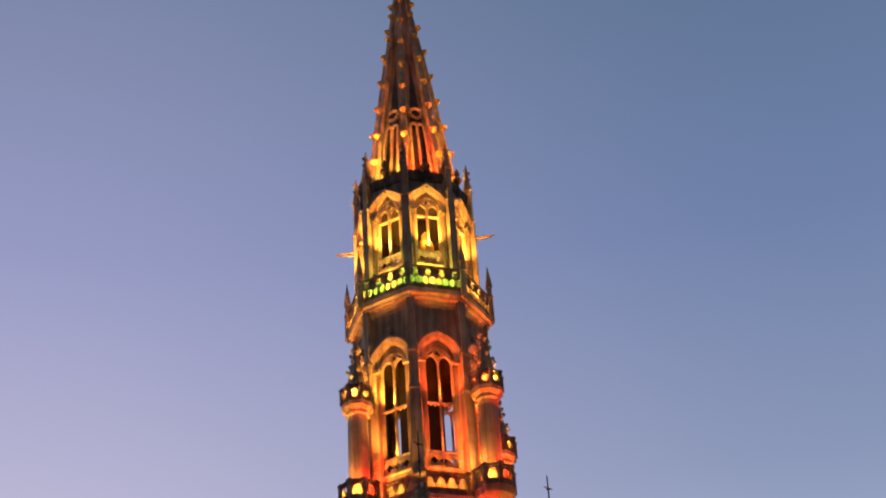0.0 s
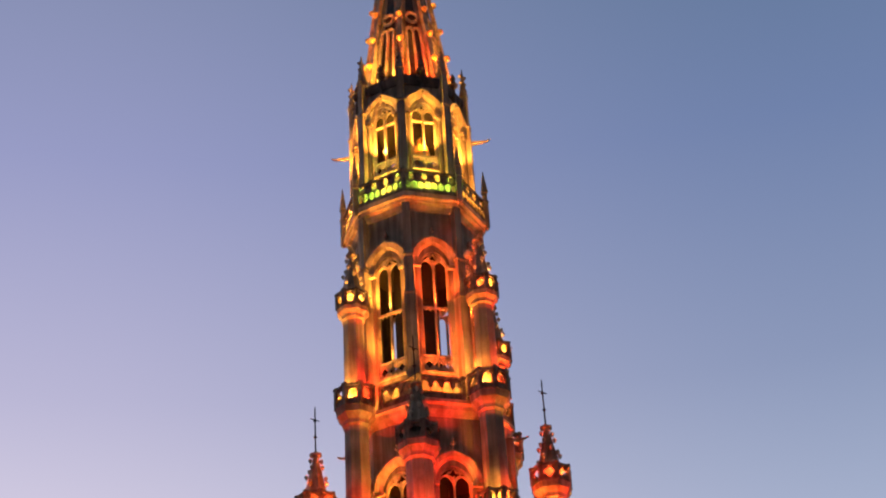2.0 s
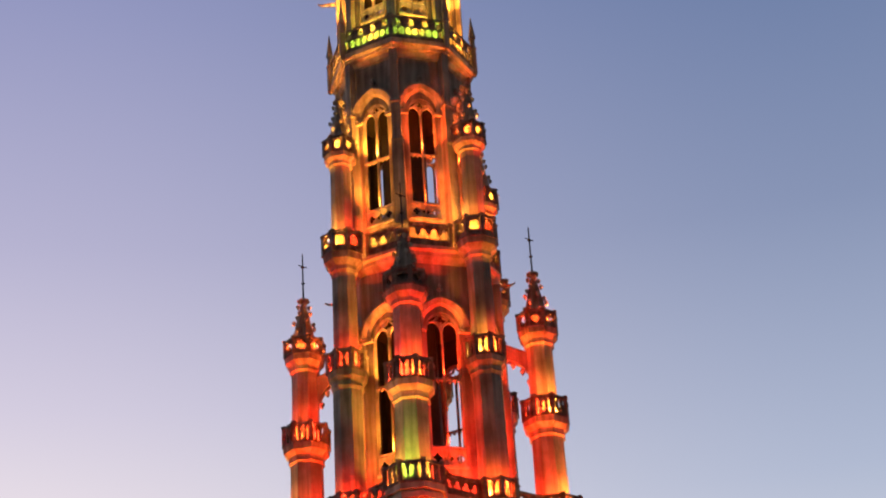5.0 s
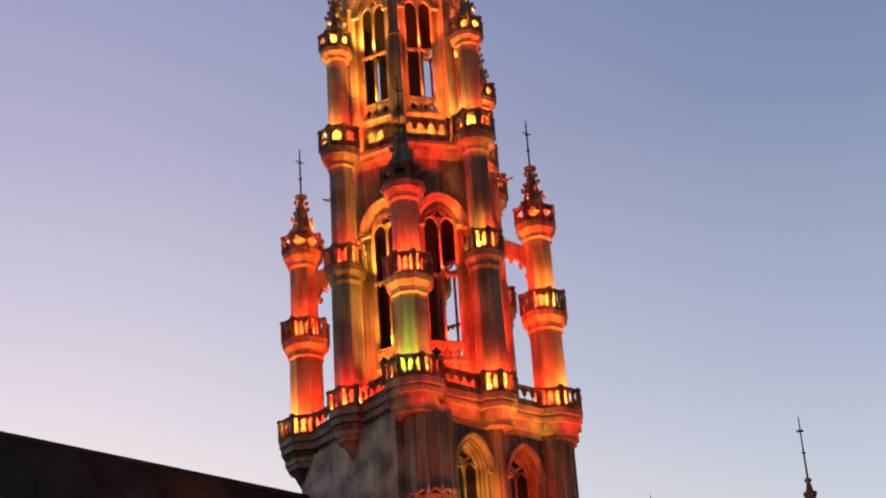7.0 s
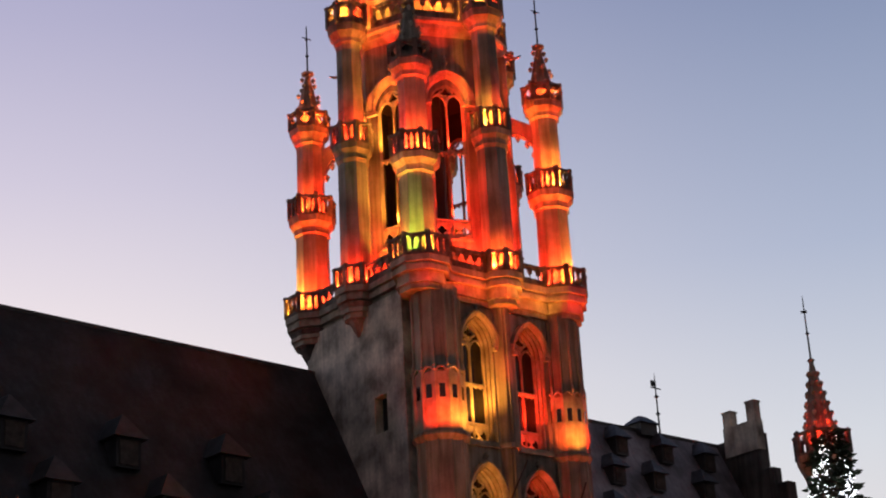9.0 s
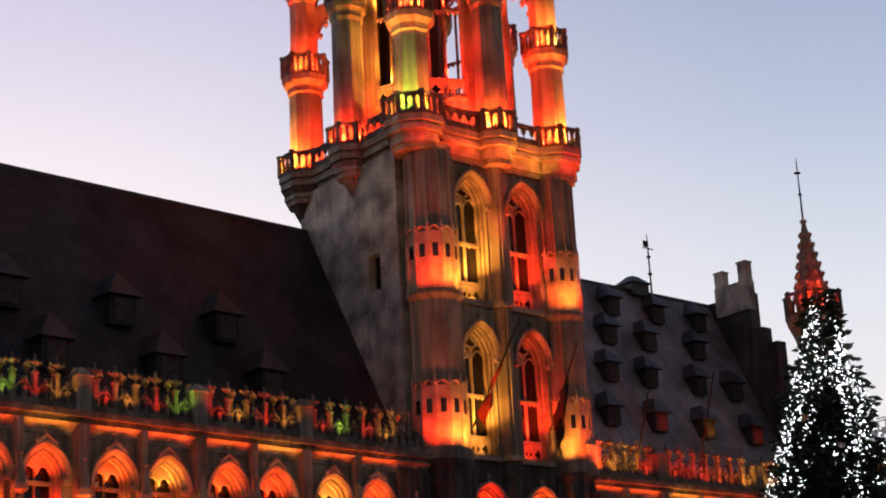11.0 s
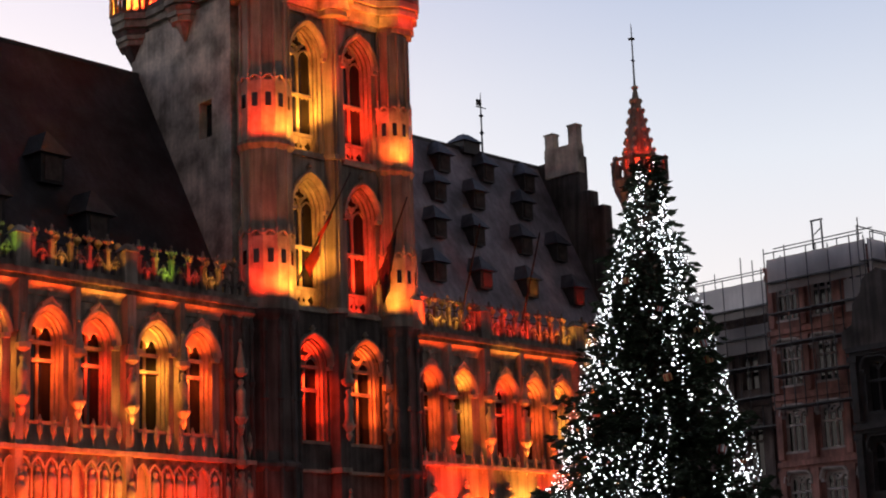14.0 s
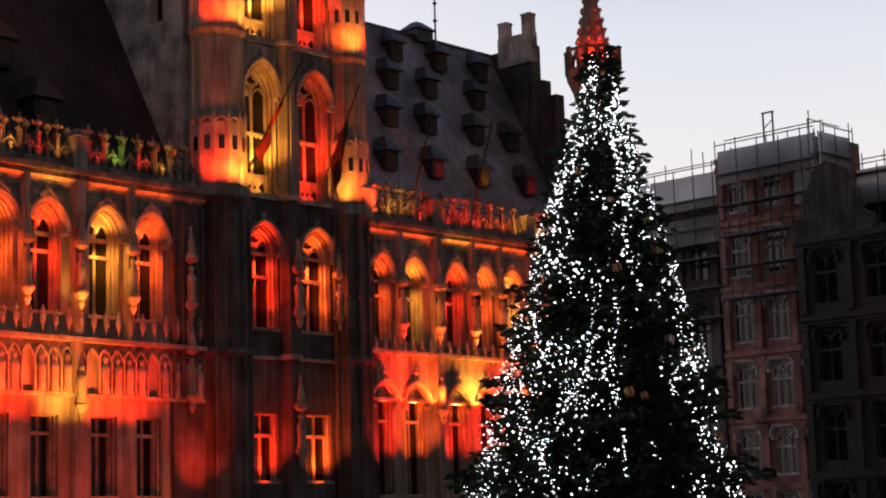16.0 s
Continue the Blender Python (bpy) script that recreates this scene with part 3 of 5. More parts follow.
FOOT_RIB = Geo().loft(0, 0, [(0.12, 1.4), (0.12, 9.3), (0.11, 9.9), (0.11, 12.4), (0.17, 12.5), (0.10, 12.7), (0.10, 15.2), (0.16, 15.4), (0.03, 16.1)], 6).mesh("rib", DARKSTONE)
SHAFT_RIB = Geo().loft(0, 0, [(0.06, 17.0), (0.07, 19.9), (0.07, 23.55), (0.05, 24.1), (0.06, 27.0), (0.07, 30.5)], 6).mesh("rib", STONE)
PANEL = Geo().sweep([(-0.28, 0.02), (-0.28, 2.70), (-0.20, 2.84), (-0.10, 2.93), (0, 2.97), (0.10, 2.93), (0.20, 2.84), (0.28, 2.70), (0.28, 0.02)], -0.07, 0.05, -0.05, 0.03).box(-0.27, 0.27, -0.03, 0.03, 0.02, 2.7)
for sx in (-0.32, 0.32):
    PANEL.loft(sx, -0.03, [(0.055, 0.0), (0.055, 2.75), (0.085, 2.82), (0.05, 2.9), (0.075, 3.0), (0.015, 3.3)], 5)
PANEL = PANEL.mesh("panel", CARVED)
SLOT = Geo().box(-0.14, 0.14, -0.02, 0.05, 0, 0.62).mesh("slot", GLASS)
corners = [(CX - HALF, CY - HALF), (RX, CY - HALF), (CX - HALF, CY + HALF), (RX, CY + HALF)]
shafts = [(CX - HALF + 0.62, CY - HALF), (RX - 0.2, CY - HALF)]
for n, (x, y) in enumerate(shafts):
    k0 = (0.94, 0.78)[n]
    seat = Matrix.Translation((x, y, 0)) @ Matrix.Diagonal((k0, k0, 1, 1))
    s = part("corner_shaft", SHAFT, None, tower, at=seat)
    foot = part("shaft_foot", FOOT, None, tower, "carved foot of the corner shaft, coloured dark for shade", at=seat)
    for i in range(5, 13):
        d = (k0 * math.cos(radians(15 + 30 * i)), k0 * math.sin(radians(15 + 30 * i)))
        part("rib", FOOT_RIB, None, foot, at=Matrix.Translation((x + 1.40 * d[0], y + 1.40 * d[1], 0)))
        part("rib", SHAFT_RIB, None, s, at=Matrix.Translation((x + 1.20 * d[0], y + 1.20 * d[1], 0)))
    for z in (16.95, 24.05):
        k = (1.24 if z < 20 else 1.2) * k0
        for i in range(12):
            d = (math.cos(radians(30 * i)), math.sin(radians(30 * i)))
            part("panel", PANEL, None, s, at=Matrix.Translation((x + k * d[0], y + k * d[1], z)) @ pose(0, 0, 0, 0, 0, 30 * i + 90) @ Matrix.Diagonal((k0, 1, 1, 1)))
            if 5 < i < 12:
                part("slot", SLOT, None, s, "dark slot window", at=Matrix.Translation((x + (k + 0.02) * d[0], y + (k + 0.02) * d[1], z + 1.5)) @ pose(0, 0, 0, 0, 0, 30 * i + 90) @ Matrix.Diagonal((k0, 1, 1, 1)))
x, y = corners[2]
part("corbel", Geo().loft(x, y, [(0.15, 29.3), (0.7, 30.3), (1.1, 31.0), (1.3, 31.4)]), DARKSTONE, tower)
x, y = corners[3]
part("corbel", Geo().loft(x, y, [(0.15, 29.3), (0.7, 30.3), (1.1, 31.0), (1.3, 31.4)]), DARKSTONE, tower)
for sx in (-4.85, 4.85):
    part("corbel", Geo().loft(CX + sx, CY, [(0.1, 29.9), (0.6, 30.8), (1.0, 31.4)]), STONE, tower)

# lower gallery: straight runs, rounded out at corners and in the middle of each side
OUT = 4.85
mids = [(CX, CY - OUT), (CX - OUT, CY), (CX + OUT, CY), (CX, CY + OUT)]
E = HALF + 0.55
sq = [(CX - E, CY - E), (RX + 0.55, CY - E), (RX + 0.55, CY + E), (CX - E, CY + E)]
gal = Geo()
for w, z0, z1 in ((-0.12, 30.7, 30.95), (0.02, 30.95, 31.15), (-0.04, 31.15, 31.5), (0.2, 31.5, 31.75), (0.12, 31.75, 31.9), (0.28, 31.9, 32.2)):
    e = E - 0.2 + w
    gal.box(CX - e, CX + e - 0.3, CY - e, CY + e, z0, z1)
    for x, y in corners:
        gal.loft(x, y, [(1.2 + w, z0), (1.2 + w, z1 + 0.003)])
    for x, y in mids:
        gal.loft(x, y, [(0.85 + w, z0 + 0.002), (0.85 + w, z1 + 0.005)])
part("lower_gallery", gal, CARVED, tower, "moulded gallery cornice")


for x, y in corners:
    balustrade(octagon(x, y, 1.42), 32.2, 1.05, tower, 0.34, keep=lambda p: max(CX - p.x, p.x - RX + HALF, abs(p.y - CY)) > E - 0.05)
for x, y in mids:
    balustrade(octagon(x, y, 1.05), 32.2, 1.05, tower, 0.34, keep=lambda p: max(CX - p.x, p.x - RX + HALF, abs(p.y - CY)) > E + 0.02)
for i in range(4):
    p, q = Vector(sq[i]), Vector(sq[(i + 1) % 4])
    for u0, u1 in ((0.185, 0.405), (0.595, 0.815)):
        balustrade([tuple(p.lerp(q, u0)), tuple(p.lerp(q, u1))], 32.2, 1.0, tower, closed=False, tile=BELL)

# corner turrets
TURRET = Geo().loft(0, 0, [(0.88, 32.1), (0.84, 36.55), (0.95, 36.66), (0.90, 36.8), (0.93, 36.95), (1.18, 37.2), (1.22, 37.5), (0.72, 37.51), (0.70, 41.6), (0.82, 41.72), (0.77, 41.85), (0.80, 41.95), (1.03, 42.2), (1.07, 42.5), (0.6, 42.51), (0.6, 43.4)]).mesh("corner_turret", STONE)
for x, y in corners:
    t = part("corner_turret", TURRET, None, tower, at=Matrix.Translation((x, y, 0)))
    balustrade(octagon(x, y, 1.14), 37.5, 1.1, t, 0.3)
    balustrade(octagon(x, y, 1.0), 42.5, 0.95, t, tile=QUATREFOIL)
    spirelet(x, y, 43.4, 46.05, 1.1, t, tip=2.8)


def tier(z0, z1, r, sill, spring, apex, w, kit, th=0.36, middle=None):
    """One octagonal storey: eight walls with a window each, and a buttress on each corner."""
    mx, my = middle or (CX, CY)
    ap, L = r * math.cos(radians(22.5)), 2 * r * math.sin(radians(22.5))
    me = holed_wall(-L / 2, L / 2, z0, z1, [(0, w, sill, spring, apex)], th).mesh("wall", STONE)
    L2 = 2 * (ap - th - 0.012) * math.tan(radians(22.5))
    # black sheets added behind the walls, painting the shade inside the windows
    lining = holed_wall(-L2 / 2, L2 / 2, z0, z1, [(0, min(w, L2 - 0.1), sill, spring, apex)], 0.06).mesh("lining", UNLIT_BLACK)
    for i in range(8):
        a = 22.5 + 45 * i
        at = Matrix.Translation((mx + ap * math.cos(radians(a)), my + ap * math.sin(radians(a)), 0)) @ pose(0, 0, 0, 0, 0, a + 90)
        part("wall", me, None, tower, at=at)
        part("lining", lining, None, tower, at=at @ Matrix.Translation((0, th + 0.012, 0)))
        place_window(kit, tower, at)
    return ap


def corner_at(r, i, middle=None):
    mx, my = middle or (CX, CY)
    return mx + r * math.cos(radians(45 * i)), my + r * math.sin(radians(45 * i))


# first octagon
RB = 3.85
kit_b = window_kit(1.72, 34.5, 41.8, 42.75, 0.20, transoms=(39.1,), mullions=1, panel=1.0, hood=0.48, glass=False, finial=0.9, heads=(38.55,), lift=0.25)
tier(32.2, 45.6, RB, 34.5, 41.8, 42.75, 1.72, kit_b)
BUTT_B = Geo().loft(0, 0, [(0.52, 32.2), (0.48, 39.5), (0.40, 39.8), (0.40, 45.6)], 4, 45).loft(0, 0, [(0.62, 32.2), (0.62, 33.1), (0.5, 33.3)], 4, 45).mesh("buttress", STONE)
for i in range(1, 8, 2):
    x, y = corner_at(RB + 0.1, i)
    part("buttress", BUTT_B, None, tower, at=Matrix.Translation((x, y, 0)) @ pose(0, 0, 0, 0, 0, 45 * i))
# turrets in the middle of each side, rising through the second gallery
MID = Geo().loft(0, 0, [(0.80, 32.1), (0.76, 38.75), (0.86, 38.95), (0.82, 39.08), (0.84, 39.2), (1.0, 39.42), (1.03, 39.7), (0.66, 39.72), (0.63, 45.3), (0.75, 45.42), (0.71, 45.55), (0.74, 45.65), (1.02, 45.95), (1.07, 46.3), (0.58, 46.32), (0.55, 51.65), (0.66, 51.76), (0.62, 51.86), (0.64, 51.95), (0.85, 52.12), (0.88, 52.35), (0.5, 52.37), (0.45, 53.2)]).mesh("mid_turret", STONE)
for x, y in mids:
    t = part("mid_turret", MID, None, tower, at=Matrix.Translation((x, y, 0)))
    balustrade(octagon(x, y, 0.95), 39.7, 1.1, t, 0.3)
    balustrade(octagon(x, y, 1.0), 46.3, 1.2, t, tile=BELL, keep=lambda p: (p - Vector((CX, CY))).length > 4.5)
    balustrade(octagon(x, y, 0.80), 52.35, 0.95, t, tile=QUATREFOIL)
    spirelet(x, y, 53.2, 56.0, 1.0, t)
# flying arches from the octagon to the corner turrets
for i, (x, y) in zip((5, 7, 3, 1), corners):
    f = Geo()
    n = 8
    d = Vector((x - CX, y - CY)).normalized()
    L0, L1 = RB + 0.3, HALF * math.sqrt(2) - 0.62
    pts = []
    for k in range(n + 1):
        a = math.pi / 2 * k / n
        pts.append((L0 + (L1 - L0) * math.sin(a), 41.5 - 1.9 * (1 - math.cos(a)) - 0.35))
    top = [(L0 + (L1 - L0) * k / n, 42.1 - 0.75 * k / n) for k in range(n + 1)]
    s = Vector((-d.y, d.x)) * 0.22
    v = []
    for k in range(n + 1):
        v += [(CX + d.x * u + s.x * e, CY + d.y * u + s.y * e, z) for e, (u, z) in ((-1, pts[k]), (1, pts[k]), (1, top[k]), (-1, top[k]))]
    f.add(v, [(4 * k + q, 4 * k + (q + 1) % 4, 4 * k + 4 + (q + 1) % 4, 4 * k + 4 + q) for k in range(n) for q in range(4)] + [(0, 1, 2, 3), (4 * n, 4 * n + 1, 4 * n + 2, 4 * n + 3)])
    fl = part("flying_arch", f, STONE, tower)
    for k in range(2, n, 2):
        u, z = pts[k]
        part("crocket", STONE_CROCKET, None, fl, at=Matrix.Translation((CX + d.x * (u - 0.12), CY + d.y * (u - 0.12), z - 0.12)) @ Matrix.Diagonal((1.5, 1.5, 1.5, 1)))

# second gallery
R2 = 4.25
part("second_gallery", Geo().loft(CX, CY, [(RB - 0.4, 45.2), (RB + 0.05, 45.5), (R2 - 0.1, 45.8), (R2 - 0.05, 46.0), (R2 + 0.12, 46.1), (R2 + 0.12, 46.3), (RB - 0.4, 46.31)], 8, 0), CARVED, tower, "moulded gallery cornice")
o2 = octagon(CX, CY, R2, 0)
for i in range(8):
    p, q = Vector(o2[i]), Vector(o2[(i + 1) % 8])
    u0, u1 = (0.3, 1.0) if i % 2 == 0 else (0.0, 0.7)
    balustrade([tuple(p.lerp(q, u0)), tuple(p.lerp(q, u1))], 46.3, 1.3, tower, closed=False, tile=BELL)

# second octagon: from here up the axis stands a little aside
UX, UY = CX - 0.23, CY + 0.18
RC = 3.5
kit_c = window_kit(1.55, 48.4, 54.9, 55.8, 0.20, transoms=(52.3,), mullions=1, panel=0.95, hood=0.50, glass=False, finial=0.8, heads=(51.8,), lift=0.35)
tier(46.3, 58.6, RC, 48.4, 54.9, 55.8, 1.55, kit_c, middle=(UX, UY))
BUTT_C = Geo().loft(0, 0, [(0.46, 46.3), (0.42, 52.8), (0.48, 52.9), (0.36, 53.2), (0.36, 55.2), (0.46, 55.3), (0.30, 55.6), (0.30, 58.8)], 4, 45).mesh("buttress", STONE)
for i in range(8):
    x, y = corner_at(RC + 0.08, i, (UX, UY))
    part("buttress", BUTT_C, None, tower, at=Matrix.Translation((x, y, 0)) @ pose(0, 0, 0, 0, 0, 45 * i))
# upper gallery
R3 = 4.02
part("upper_gallery", Geo().loft(UX, UY, [(RC - 0.5, 58.1), (RC - 0.02, 58.35), (RC + 0.1, 58.45), (R3 - 0.3, 58.7), (R3 - 0.12, 58.78), (R3 - 0.08, 58.92), (R3 + 0.08, 59.0), (R3 + 0.08, 59.3), (2.6, 59.31)], 8, 0), CARVED, tower, "moulded gallery cornice")
balustrade(octagon(UX, UY, R3 - 0.05, 0), 59.3, 1.5, tower, tile=TRIPLE)
PIN3 = Geo().loft(0, 0, [(0.1, 58.85), (0.2, 59.0), (0.2, 60.6), (0.26, 60.7), (0.16, 60.9), (0.16, 61.3), (0.24, 61.4), (0.02, 62.9)], 4).mesh("pinnacle", STONE)
GARG = Geo().beam((0.0, 0, 0), (1.2, 0, 0.06), 0.26, 0.26, 0.12).beam((1.15, 0, 0.05), (1.45, 0, 0.2), 0.16, 0.12, 0.08).mesh("gargoyle", STONE)
for i in range(8):
    if i != 5:
        x, y = corner_at(R3 + 0.05, i, (UX, UY))
        part("pinnacle", PIN3, None, tower, at=Matrix.Translation((x, y, 0)))

# lantern
RD = 3.2
kit_d = window_kit(1.42, 61.6, 65.45, 66.3, 0.20, transoms=(65.0,), mullions=1, panel=0.9, hood=0.46, ogee=0.26, glass=False, bars=0.12, lift=0.1)
tier(59.3, 68.0, RD, 61.6, 65.45, 66.3, 1.42, kit_d, middle=(UX, UY))
BUTT_D = Geo().loft(0, 0, [(0.36, 59.3), (0.33, 66.0), (0.40, 66.1), (0.28, 66.4), (0.28, 68.4), (0.36, 68.5), (0.26, 68.8), (0.03, 70.6)], 4, 45).mesh("buttress", STONE)
for i in range(8):
    x, y = corner_at(RD + 0.12, i, (UX, UY))
    b = part("buttress", BUTT_D, None, tower, at=Matrix.Translation((x, y, 0)) @ pose(0, 0, 0, 0, 0, 45 * i))
    for z in (69.0, 69.5, 70.0):
        for s in (-1, 1):
            part("crocket", STONE_CROCKET, None, b, at=Matrix.Translation((x + s * 0.17, y, z)) @ Matrix.Diagonal((1, 1, 1.1, 1)))
    if i in (3, 7):
        x, y = corner_at(RD + 0.3, i, (UX, UY))
        part("gargoyle", GARG, None, tower, at=Matrix.Translation((x, y, 65.0)) @ pose(0, 0, 0, 0, 0, 45 * i) @ Matrix.Diagonal((0.8, 0.8, 0.8, 1)))
# shafts beside the windows, in dark stone standing in for their shade
SHAFT_D = Geo().loft(0, 0, [(0.25, 61.0), (0.25, 61.3), (0.17, 61.4), (0.17, 65.0), (0.25, 65.15), (0.25, 65.35)], 8).mesh("shaft", DARKSTONE)
for i in range(8):
    a = radians(22.5 + 45 * i)
    for e in (-0.97, 0.97):
        part("shaft", SHAFT_D, None, tower, at=Matrix.Translation((UX + (RD * 0.924 + 0.02) * math.cos(a) - e * math.sin(a), UY + (RD * 0.924 + 0.02) * math.sin(a) + e * math.cos(a), 0)))
part("lantern_cornice", Geo().loft(UX, UY, [(RD - 0.4, 67.3), (RD + 0.08, 67.5), (RD + 0.16, 67.8), (RD + 0.16, 68.1), (2.3, 68.15)], 8, 0), DARKSTONE, tower)
fin = Geo().loft(0, 0, [(0.12, 66.9), (0.1, 68.2), (0.26, 68.4), (0.28, 68.6), (0.1, 68.75), (0.18, 69.0), (0.03, 69.4)], 6).mesh("gable_finial", DARKSTONE)
for i in range(8):
    a = radians(22.5 + 45 * i)
    part("gable_finial", fin, None, tower, at=Matrix.Translation((UX + (RD - 0.12) * math.cos(a), UY + (RD - 0.12) * math.sin(a), 0)))
for i in (3, 7):
    x, y = corner_at(RB + 0.1, i)
    part("gargoyle", GARG, None, tower, at=Matrix.Translation((x, y, 45.55)) @ pose(0, 0, 0, 0, 0, 45 * i) @ Matrix.Diagonal((0.75, 0.75, 0.75, 1)))

# spire
SZ = [(68.1, 2.75), (73.5, 2.0), (80.0, 1.12), (85.1, 0.42), (88.0, 0.10)]


def spire_r(z):
    return float(np.interp(z, [s[0] for s in SZ], [s[1] for s in SZ]))


part("spire", Geo().loft(UX, UY, [(r * 0.9, z) for z, r in SZ], 8, 0), STONE, tower, "slender octagonal stone spire")
rib = Geo()
for (za, ra), (zb, rb) in zip(SZ, SZ[1:]):
    rib.beam((ra, 0, za), (rb, 0, zb), 0.30 if za < 80 else 0.2, 0.34 if za < 80 else 0.2, 0.26 if zb < 82 else 0.14)
RIB = rib.mesh("rib", CARVED)


def face_point(z, s):
    """A point of the spire's face, s metres to the side of its middle line, at the height z."""
    return (s, -(spire_r(z) * math.cos(radians(22.5)) - 0.02), z)


tra, hole = Geo(), Geo()
hw = lambda z: spire_r(z) * math.sin(radians(22.5)) - 0.16
for s in (-1, 0, 1):
    for za, zb in ((68.4, 70.4), (70.4, 72.6)):
        tra.beam(face_point(za, s * hw(za) * 0.62), face_point(zb, s * hw(zb) * 0.62), 0.11, 0.22)
for s in (-0.5, 0.5):
    c = face_point(72.5, s * hw(72.5) * 0.62)
    for k in range(6):
        a0, a1 = math.pi * k / 6, math.pi * (k + 1) / 6
        r = 0.20
        tra.beam((c[0] + r * math.cos(a0), c[1], c[2] + r * 1.5 * math.sin(a0)), (c[0] + r * math.cos(a1), c[1], c[2] + r * 1.5 * math.sin(a1)), 0.09, 0.2)
cz = 73.75
for k in range(10):
    a0, a1 = 2 * math.pi * k / 10, 2 * math.pi * (k + 1) / 10
    p0, p1 = face_point(cz + 0.42 * math.sin(a0), 0.36 * math.cos(a0)), face_point(cz + 0.42 * math.sin(a1), 0.36 * math.cos(a1))
    tra.beam(p0, p1, 0.09, 0.2)
TRA = tra.mesh("spire_tracery", CARVED)
# flat dark sheet laid on each spire face, painting the shade of its openings
zs_ = (68.5, 70.5, 72.6, 74.2, 76.5, 78.8)
ws_ = (0.62, 0.62, 0.6, 0.5, 0.32, 0.0)
hv = []
for z, w in zip(zs_, ws_):
    q = spire_r(z) * 0.9 * math.cos(radians(22.5)) + 0.012
    hv += [(-hw(z) * w, -q, z), (hw(z) * w, -q, z)]
hole.add(hv, [(2 * i, 2 * i + 1, 2 * i + 3, 2 * i + 2) for i in range(5)])
hole.add([(x, y + 0.008, z) for x, y, z in hv], [(2 * i, 2 * i + 1, 2 * i + 3, 2 * i + 2) for i in range(5)])
HOLE = hole.mesh("dark_sheet", LEAD)
for i in range(8):
    r = part("rib", RIB, None, tower, at=Matrix.Translation((UX, UY, 0)) @ pose(0, 0, 0, 0, 0, 45 * i))
    for k in range(8):
        z = 69.4 + 2.15 * k + (0 if i % 2 else 0.7)
        rr = spire_r(z) + 0.24 - 0.01 * k
        part("crocket", CROCKET, None, r, "gilded knob", at=Matrix.Translation((UX + rr * math.cos(radians(45 * i)), UY + rr * math.sin(radians(45 * i)), z)) @ pose(0, 0, 0, 0, 0, 45 * i) @ Matrix.Diagonal((1.35, 1.35, 1.35, 1)))
    at = Matrix.Translation((UX, UY, 0)) @ pose(0, 0, 0, 0, 0, 45 * i + 22.5 + 90)
    part("spire_tracery", TRA, None, tower, at=at)
    part("dark_sheet", HOLE, None, tower, "dark lead sheet painting a shaded opening", at=at)

# a gilded plain figure in one lantern window
a = radians(-112.5)
single("statue", Geo().loft(0, 0, [(0.42, 0), (0.45, 0.5), (0.36, 1.0), (0.3, 1.25), (0.16, 1.45), (0.17, 1.6), (0.05, 1.75)], 10), GOLD, "plain gilded stone figure standing inside the lantern window", "statue",
       at=Matrix.Translation((UX + 2.2 * math.cos(a), UY + 2.2 * math.sin(a), 61.6)) @ Matrix.Diagonal((1.3, 1.3, 1.55, 1)), smooth=True)
part("lantern_floor", Geo().loft(UX, UY, [(RD - 0.55, 61.3), (RD - 0.55, 61.6)], 8, 0), DARKSTONE, tower)
# ceiling coloured black so the open windows show an unlit inside
part("lantern_roof", Geo().loft(UX, UY, [(RD - 0.45, 66.9), (RD - 0.45, 67.2)], 8, 0), UNLIT_BLACK, tower)
# core added to close the view through, blackened like the unlit inside
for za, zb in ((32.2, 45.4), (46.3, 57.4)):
    part("stair_core", Geo().loft(CX - 0.2, CY + 0.45, [(1.25, za), (1.25, zb)], 8), UNLIT_BLACK, tower, "dark stair core inside the octagon")
# undersides coloured black for the same painted shade
part("octagon_floor", Geo().loft(UX, UY, [(RC - 0.45, 57.0), (RC - 0.45, 57.3)], 8, 0), UNLIT_BLACK, tower)
part("octagon_floor", Geo().loft(CX, CY, [(RB - 0.45, 44.2), (RB - 0.45, 44.5)], 8, 0), UNLIT_BLACK, tower)


# ---- wings ----
PARA_POST = Geo().box(-0.085, 0.085, -0.09, 0.09, 0, 1.28).box(-0.12, 0.12, -0.12, 0.12, 0.62, 0.72).box(-0.13, 0.13, -0.12, 0.12, 1.22, 1.32).loft(0, 0, [(0.08, 1.32), (0.05, 1.46), (0.10, 1.56), (0.15, 1.66), (0.10, 1.74), (0.04, 1.80), (0.07, 1.88), (0.01, 1.98)], 6)
for sx in (-1, 1):
    PARA_POST.beam((0, 0, 1.52), (sx * 0.27, 0, 1.66), 0.09, 0.10, 0.07).loft(sx * 0.27, 0, [(0.03, 1.58), (0.07, 1.66), (0.02, 1.76)], 5)
PARA_POST = PARA_POST.mesh("parapet_post", PARASTONE)
PARA_LOW = Geo().box(-0.08, 0.08, -0.08, 0.08, 0, 0.66).box(-0.13, 0.13, -0.11, 0.11, 0.60, 0.70).loft(0, 0, [(0.09, 0.70), (0.05, 0.80), (0.12, 0.92), (0.08, 1.0), (0.02, 1.12)], 6).sweep([(-0.34, 0.34), (-0.30, 0.62), (-0.15, 0.84), (0.15, 0.84), (0.30, 0.62), (0.34, 0.34)], -0.05, 0.05, -0.03, 0.05).mesh("parapet_post", PARASTONE)
